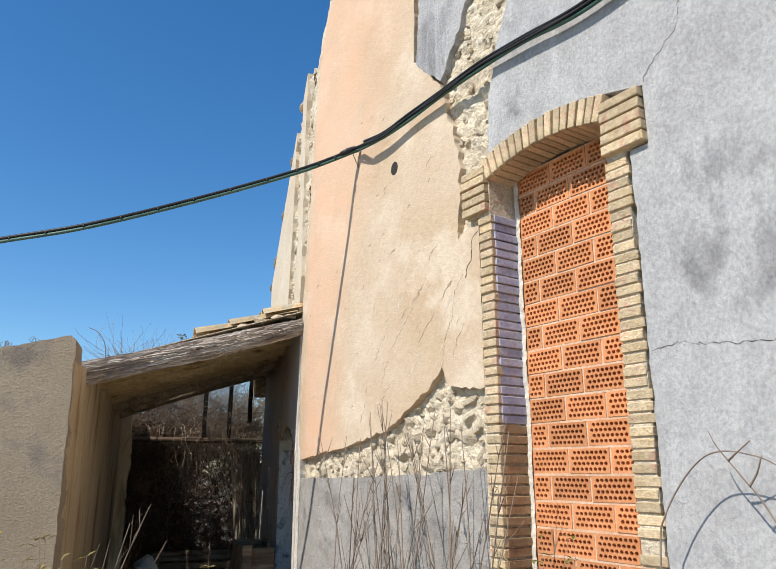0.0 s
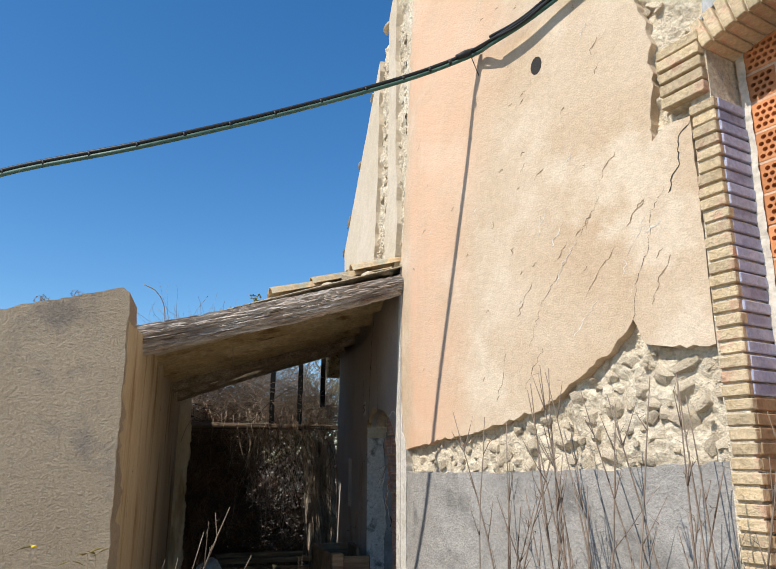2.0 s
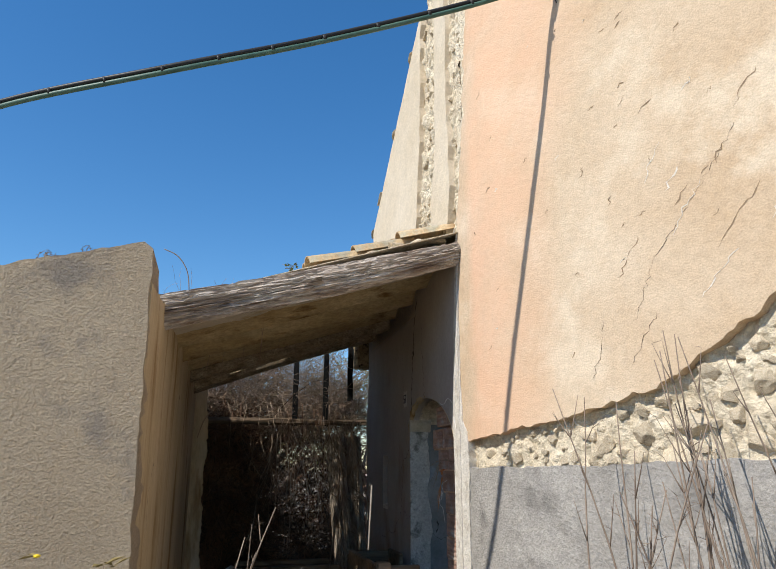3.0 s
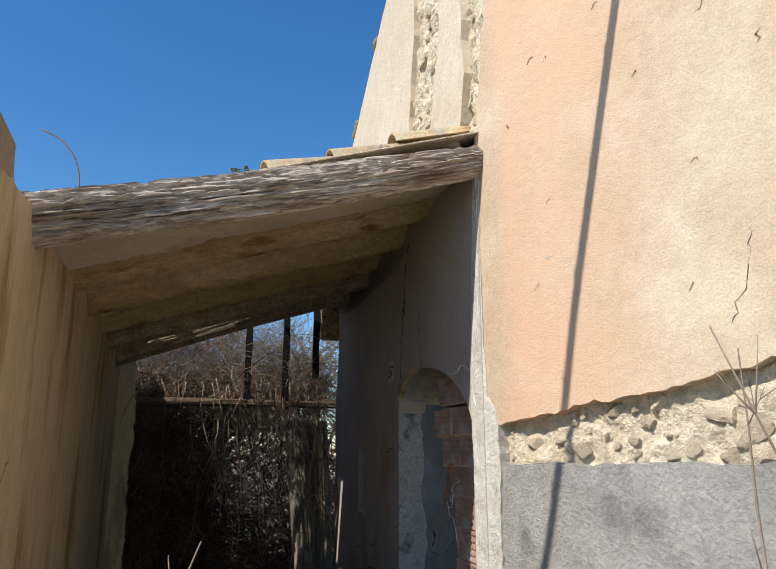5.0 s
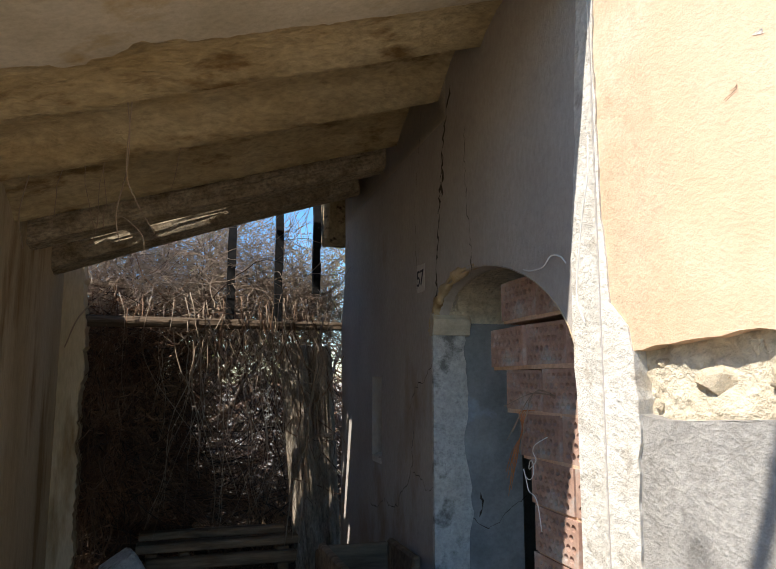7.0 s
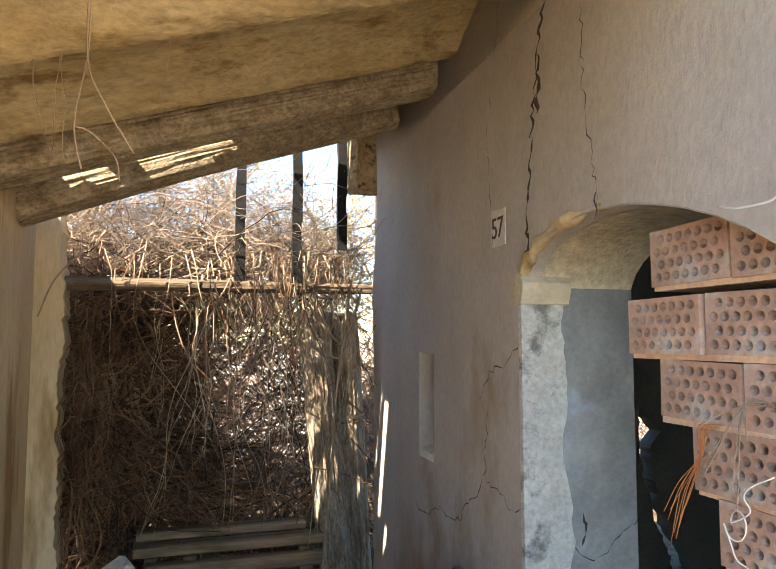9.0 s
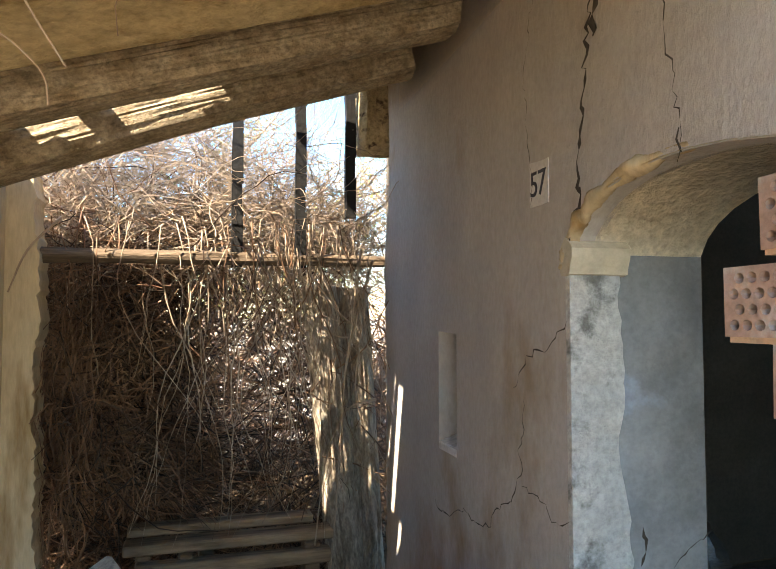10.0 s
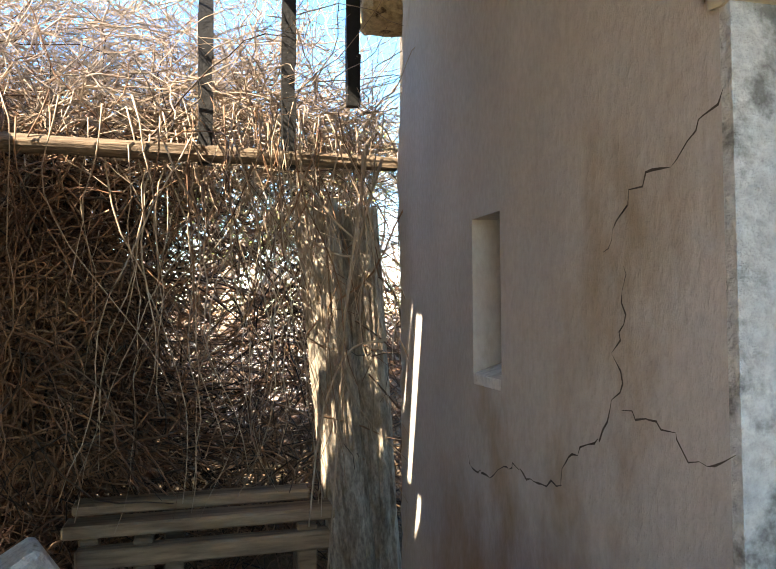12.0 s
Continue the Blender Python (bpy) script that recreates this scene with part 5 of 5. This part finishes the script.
for nm, lo, hi in (("board", (0.74, 6.85, 0.50), (0.775, 7.75, 0.84)), ("board", (1.05, 7.40, 0.50), (1.085, 7.75, 0.84)), ("board", (0.775, 7.715, 0.5), (1.05, 7.75, 0.83)), ("board", (0.775, 6.85, 0.5), (1.05, 6.885, 0.83)), ("bottom", (0.775, 6.885, 0.5), (1.05, 7.715, 0.53)), ("leg", (0.74, 6.76, 0), (0.83, 6.85, 0.86)), ("leg", (0.74, 7.75, 0), (0.81, 7.82, 0.8))):
    plank(nm, lo, hi, "").parent = trough

for p, s, rx, ry, rz in (((-0.04, 9.14, 0.33), (0.20, 0.15, 0.52), 0.15, -0.5, 0.3), ((-0.36, 8.95, 0.16), (0.20, 0.18, 0.20), 0.1, 0.2, 0.9)):
    bm = bmesh.new()
    block(bm, (-s[0] / 2, -s[1] / 2, -s[2] / 2), (s[0] / 2, s[1] / 2, s[2] / 2), skew=lambda c: (c.x + 0.02 * math.sin(c.z * 40), c.y, c.z + 0.03 * math.sin(c.x * 30 + 1)), bevel=0.018)
    tagged(part("fallen_block", bm, M_JAMB, None, m=pose(*p, math.degrees(rx), math.degrees(ry), math.degrees(rz))), "fallen whitewashed block of masonry on the shed floor", "stone")

straw = tagged(new("hanging_straw"), "dry straw strands hanging from the ceiling", "straw")
rnd = random.Random(31)
for ctrl in ([(-0.065, 6.86, 2.40), (-0.055, 6.90, 2.30), (-0.062, 6.956, 2.192), (-0.085, 7.0, 2.10), (-0.09, 7.02, 2.04), (-0.075, 7.02, 1.97)], [(-0.05, 6.86, 2.40), (-0.062, 6.95, 2.19), (-0.03, 6.97, 2.10), (0.03, 6.98, 2.0)],
             [(-0.09, 7.02, 2.06), (-0.06, 7.02, 2.05), (-0.01, 7.02, 2.0), (0.0, 7.02, 1.95)], [(-0.40, 7.28, 2.24), (-0.42, 7.27, 2.10), (-0.40, 7.27, 1.98)], [(-0.62, 7.28, 2.18), (-0.61, 7.27, 2.02), (-0.585, 7.27, 1.93), (-0.60, 7.27, 1.90)]):
    tube("strand", curve_pts(ctrl, 6), 0.0019, M_VINE2, straw, 5)
rnd = random.Random(31)
for i in range(5):
    x = rnd.uniform(-0.3, 0.1)
    p = [Vector((x, 7.28, 2.36 + 0.305 * x))]
    d = Vector((rnd.uniform(-0.12, 0.22), rnd.uniform(-0.1, 0.1), -1))
    for k in range(4):
        p.append(p[-1] + d * rnd.uniform(0.03, 0.08) + Vector((rnd.uniform(-1, 1), rnd.uniform(-1, 1), 0)) * 0.012)
    tube("strand", p, 0.0013, M_VINE2, straw, 4)

wire = tagged(new("wall_wire"), "thin white electric wire stapled to the shed's corner", "wire")
W = lambda y, zz, o: SM @ Vector((U(y), zz, o))
tube("wire", curve_pts([W(6.527, 1.867, 0.012), W(6.465, 1.853, 0.02), W(6.391, 1.853, 0.02), W(6.356, 1.878, 0.015), W(6.321, 1.872, 0.006), W(6.30, 1.85, 0.0)], 6), 0.0024, M_WIRE, wire, 6)
tube("wire", curve_pts([W(6.165, 2.16, 0.003), W(6.171, 2.063, 0.004), W(6.202, 1.966, 0.004), W(6.229, 1.853, 0.004), W(6.245, 1.751, 0.004), W(6.21, 1.678, 0.004)], 6), 0.0022, M_WIRE, wire, 6)
loop = tagged(new("wire_loop"), "loose loop of white wire caught in the bricks", "wire")
ring = [W(6.50 + 0.022 * math.cos(k * 0.7), 1.282 + 0.026 * math.sin(k * 0.7), 0.012 + 0.002 * k) for k in range(10)]
tube("wire", curve_pts([W(6.432, 1.379, 0.0), W(6.466, 1.356, 0.02), W(6.482, 1.335, 0.02), W(6.474, 1.311, 0.015)] + ring + [W(6.506, 1.25, 0.03), W(6.492, 1.225, 0.03), W(6.468, 1.205, 0.02), W(6.46, 1.12, 0.01)], 5), 0.0014, M_WIRE, loop, 6)
twine = tagged(new("baler_twine"), "frayed orange twine hanging over the broken bricks", "twine")
for i in range(9):
    a = rnd.uniform(-0.010, 0.010)
    tube("strand", curve_pts([W(6.60, 1.445, -0.06), W(6.632 + a, 1.439, -0.03 + a), W(6.65 + 1.5 * a, 1.377, -0.03 - a), W(6.70 + 2 * a, 1.304 + a, -0.03), W(6.741 + 3 * a, 1.254 - rnd.random() * 0.10, -0.03)], 5), 0.0010, M_TWINE, twine, 4)
tuft = tagged(new("dry_tuft"), "dry weed tuft rooted between the infill bricks", "weed")
for i in range(7):
    e = W(6.47 + rnd.uniform(-0.06, 0.06), 1.47 + rnd.uniform(-0.16, 0.06), 0.06 + rnd.uniform(0, 0.04))
    tube("stalk", curve_pts([W(6.47, 1.49, -0.06), W(6.47, 1.50, 0.02), e], 4), 0.0012, M_VINE2, tuft, 4)


# ---- creepers and trees behind the shed ----
def open_lane(p):
    """A gap in the tangle through which the sun comes down to the foot of the posts."""
    z = p.z - 1.185 * (1.05 - p.x)
    y = p.y + 0.417 * (1.05 - p.x)
    return p.z < 2.6 and -0.1 < z < 0.98 + 0.1 * noise.noise((p.x * 4, p.y * 4, 0.5)) and 9.45 < y < 9.8 and p.x < 1.0


def creeper(name, count, box, ln, droop, radius, material, label, seed, heap=None, segs=9):
    """A tangle of thin woody stems: wandering lines that sag."""
    rnd = random.Random(seed)
    v, f = [], []
    for i in range(count):
        for _ in range(20):
            p = Vector([rnd.uniform(box[k], box[k + 3]) for k in range(3)])
            if heap is None or heap(p):
                break
        a = rnd.uniform(0, 6.28)
        d = Vector((math.cos(a), 0.5 * math.sin(a), rnd.uniform(-1.0, 0.8))).normalized()
        L = rnd.uniform(*ln) / segs
        pts = [p]
        for k in range(segs):
            d = (d + Vector((rnd.uniform(-1, 1), rnd.uniform(-1, 1), rnd.uniform(-1, 1) - droop)) * 0.38).normalized()
            q = pts[-1] + d * L
            q.z = max(q.z, 0.01)
            if q.z < 0.66 and q.y < 9.8 or (open_lane(q) and rnd.random() < 0.93) or (q.x < -0.37 and q.y < 9.38 and q.z < 2.2):
                break
            pts.append(q)
        r = rnd.uniform(*radius)
        if len(pts) > 2:
            tube_data(pts, [r * (1 - 0.6 * k / segs) for k in range(len(pts))], 3, v, f, False)
    return tagged(part(name, shape(name, v, f, material), None), label, "creeper", kind="stuff")


def heap(p):
    top = 2.12 + 0.28 * noise.noise((p.x * 1.7, p.y * 1.2, 4.0)) - 0.25 * (p.x - 0.1)
    if p.x > 0.0 and p.x < 1.0 and 1.45 < p.z < 1.82 and p.y < 9.9 and noise.noise((p.x * 2, p.z * 2, 1.0)) > -0.2:
        return False
    if p.x > 0.4 and p.y < 9.75 and noise.noise((p.x * 7, p.y * 7, p.z * 7)) > -0.22:
        return False
    if -0.02 < p.x < 0.88 and p.z > 0.75 and noise.noise((p.x * 37, p.y * 41, p.z * 43)) > -0.02:
        return False
    return p.z < top and not (p.z < 0.7 and p.y < 9.8)


creeper("creeper_tangle", 2600, (-0.62, 9.34, 0.05, 1.15, 10.3, 2.3), (0.35, 1.1), 0.12, (0.0028, 0.0058), M_VINE, "dense brown leafless creeper tangle filling the back opening", 1, heap)
creeper("creeper_tangle", 2800, (-0.6, 9.32, 0.7, 0.22, 9.95, 1.95), (0.3, 0.8), 0.25, (0.0028, 0.0055), M_VINE, "dense brown leafless creeper tangle filling the back opening", 2)
creeper("creeper_tangle", 1500, (-0.65, 9.35, 1.86, 1.2, 9.98, 2.22), (0.25, 0.8), 0.05, (0.0022, 0.0046), M_VINE2, "pale dry creeper matted over the rail", 3)
creeper("creeper_tangle", 2300, (-0.75, 9.42, 2.0, 1.15, 10.4, 2.95), (0.3, 0.9), -0.15, (0.0018, 0.0036), M_VINE2, "pale thin creeper twigs against the sky", 4, lambda p: p.z < 2.85 - 0.30 * (p.x + 0.2) + 0.3 * noise.noise((p.x * 3, p.y * 2, 1.0)))
creeper("creeper_tangle", 1700, (-2.0, 10.3, 0.0, 3.0, 11.6, 1.5), (0.3, 0.8), 0.2, (0.003, 0.006), M_VINE, "sunlit dry bramble thicket beyond the shed", 5)
creeper("creeper_tangle", 1300, (-1.6, 9.95, 0.0, 1.6, 10.7, 0.9), (0.3, 0.9), 0.1, (0.003, 0.007), M_VINE, "dense brown creeper stems low behind the bench", 6)
# added backing of stems that keeps light out of the tangle's dark side
creeper("creeper_tangle", 2600, (-2.2, 9.75, 0.0, 0.1, 10.8, 2.1), (0.4, 1.0), 0.1, (0.004, 0.010), M_VINE, "thick bramble stems added to block light from behind the tangle", 7, lambda p: p.x < 0.12 - 0.5 * (p.z - 1.0))
# added dark sheet over the pale ground, so gaps between stems stay dark
vs, fs = rough_sheet(-4.0, 9.42, 4.5, 14.0, 0.25, 0.07, 0.03, 2.2)
tagged(part("leaf_litter", shape("leaf_litter", vs, fs, M_ADDED_GROUND), None), "dark brown ground sheet added to darken the gaps in the thicket", "litter", kind="structure")
hang = tagged(new("hanging_creeper"), "long dry creeper stems hanging over the rail", "creeper")
rnd = random.Random(91)
for i in range(95):
    x = rnd.choice((rnd.uniform(-0.45, 1.12), rnd.uniform(0.25, 1.12)))
    p = [Vector((x, 9.20 + rnd.uniform(-0.06, 0.12), 1.95 + rnd.uniform(-0.05, 0.15)))]
    d = Vector((rnd.uniform(-0.25, 0.25), rnd.uniform(-0.18, 0.02), -1))
    for k in range(rnd.randint(7, 15)):
        d.x = d.x * 0.9 + rnd.uniform(-0.3, 0.3)
        d.y = d.y * 0.7 + rnd.uniform(-0.08, 0.08)
        p.append(p[-1] + d * rnd.uniform(0.07, 0.12))
    p = [q for q in p if q.z > 0.05]
    r = rnd.uniform(0.0018, 0.0042)
    v, f = tube_data(p, [r * (1 - 0.6 * k / len(p)) for k in range(len(p))], 5)
    part("stem", shape("stem", v, f, M_VINE2 if i % 3 else M_VINE), None, hang)
climb = tagged(new("climbing_creeper"), "bare creeper stems climbing the whitewashed jamb", "creeper")
for i in range(46):
    p = [Vector((-0.31 + rnd.uniform(-0.07, 0.10), 9.22 + rnd.uniform(-0.05, 0.14), rnd.uniform(0.1, 1.1)))]
    d = Vector((rnd.uniform(-0.2, 0.3), rnd.uniform(-0.1, 0.1), 1))
    for k in range(rnd.randint(7, 14)):
        d.x = d.x * 0.8 + rnd.uniform(-0.35, 0.35) - 0.9 * (p[-1].x + 0.29)
        d.y = d.y * 0.7 + rnd.uniform(-0.12, 0.12)
        p.append(p[-1] + d * rnd.uniform(0.06, 0.11))
        p[-1].y = max(p[-1].y, 9.15)
    r = rnd.uniform(0.0018, 0.0040)
    v, f = tube_data(p, [r * (1 - 0.6 * k / len(p)) for k in range(len(p))], 4)
    part("stem", shape("stem", v, f, M_VINE), None, climb)
for ctrl in ([(0.80, 9.2, 1.83), (0.92, 9.17, 1.66), (1.0, 9.16, 1.58)], [(0.83, 9.2, 1.58), (0.94, 9.16, 1.52), (1.02, 9.16, 1.52)], [(1.06, 9.2, 1.95), (1.0, 9.14, 1.60), (0.96, 9.14, 1.30), (0.93, 9.15, 0.8), (0.9, 9.18, 0.35)], [(1.12, 9.2, 1.9), (1.05, 9.15, 1.7), (0.97, 9.15, 1.35), (0.96, 9.2, 0.9)], [(-0.30, 9.1, 2.05), (-0.42, 9.05, 1.9), (-0.48, 9.0, 1.72)], [(1.15, 9.25, 1.2), (0.98, 9.2, 1.15), (0.88, 9.2, 0.9), (0.84, 9.25, 0.5)]):
    p = curve_pts(ctrl, 6)
    v, f = tube_data(p, [0.0065 * (1 - 0.5 * k / len(p)) for k in range(len(p))], 6)
    part("stem", shape("stem", v, f, M_VINE2), None, hang)


def tree(base, height, seed, label, leaf_count, material):
    rnd = random.Random(seed)
    thing = tagged(new("tree"), label, "tree")
    v, f = [], []
    ends = []

    def grow(p, d, r, ln, level):
        pts, n = [Vector(p)], 5
        for k in range(n):
            d = (d + Vector((rnd.uniform(-1, 1), rnd.uniform(-1, 1), rnd.uniform(-0.5, 0.8))) * 0.16).normalized()
            pts.append(pts[-1] + d * ln / n)
        tube_data(pts, [r * (1 - 0.45 * k / n) for k in range(n + 1)], 6 if level < 2 else 3, v, f, False)
        if level >= 2:
            ends.extend(pts[2:])
        if level < 4:
            for k in range(4 if level else 6):
                i = rnd.randint(2, n)
                a = rnd.uniform(0, 6.28)
                nd = (d * 0.7 + Vector((math.cos(a), math.sin(a), rnd.uniform(-0.1, 0.6))) * 0.8).normalized()
                grow(pts[i], nd, r * 0.5, ln * rnd.uniform(0.5, 0.75), level + 1)

    grow(base, Vector((0, 0, 1)), 0.11, height * 0.42, 0)
    part("trunk", shape("trunk", v, f, M_TWIG), None, thing)
    lv, lf = [], []
    for i in range(leaf_count):
        p = rnd.choice(ends) + Vector((rnd.gauss(0, 0.05), rnd.gauss(0, 0.05), rnd.gauss(0, 0.05)))
        a = Vector((rnd.uniform(-1, 1), rnd.uniform(-1, 1), rnd.uniform(-1, 1))).normalized() * 0.035
        b = a.orthogonal().normalized() * 0.014
        n = len(lv)
        lv += [tuple(p), tuple(p + a * 0.5 + b), tuple(p + a), tuple(p + a * 0.5 - b)]
        lf.append((n, n + 1, n + 2, n + 3))
    part("crown", shape("crown", lv, lf, material, False), None, thing, "sparse yellowish green leaves")
    return thing


for i, (x, y, h) in enumerate(((0.3, 12.6, 4.6), (2.3, 13.4, 4.8), (-1.6, 13.2, 4.4))):
    tree((x, y, 0), h, 400 + i, "small sparse tree with thin grey branches and yellowish leaves", 4500, M_DRYLEAF if i else M_LEAF)
creeper("thicket", 2600, (-6, 12.5, 0.0, 8, 16, 2.0), (0.8, 2.2), 0.0, (0.006, 0.014), M_VINE, "dry thicket in the distance", 8)
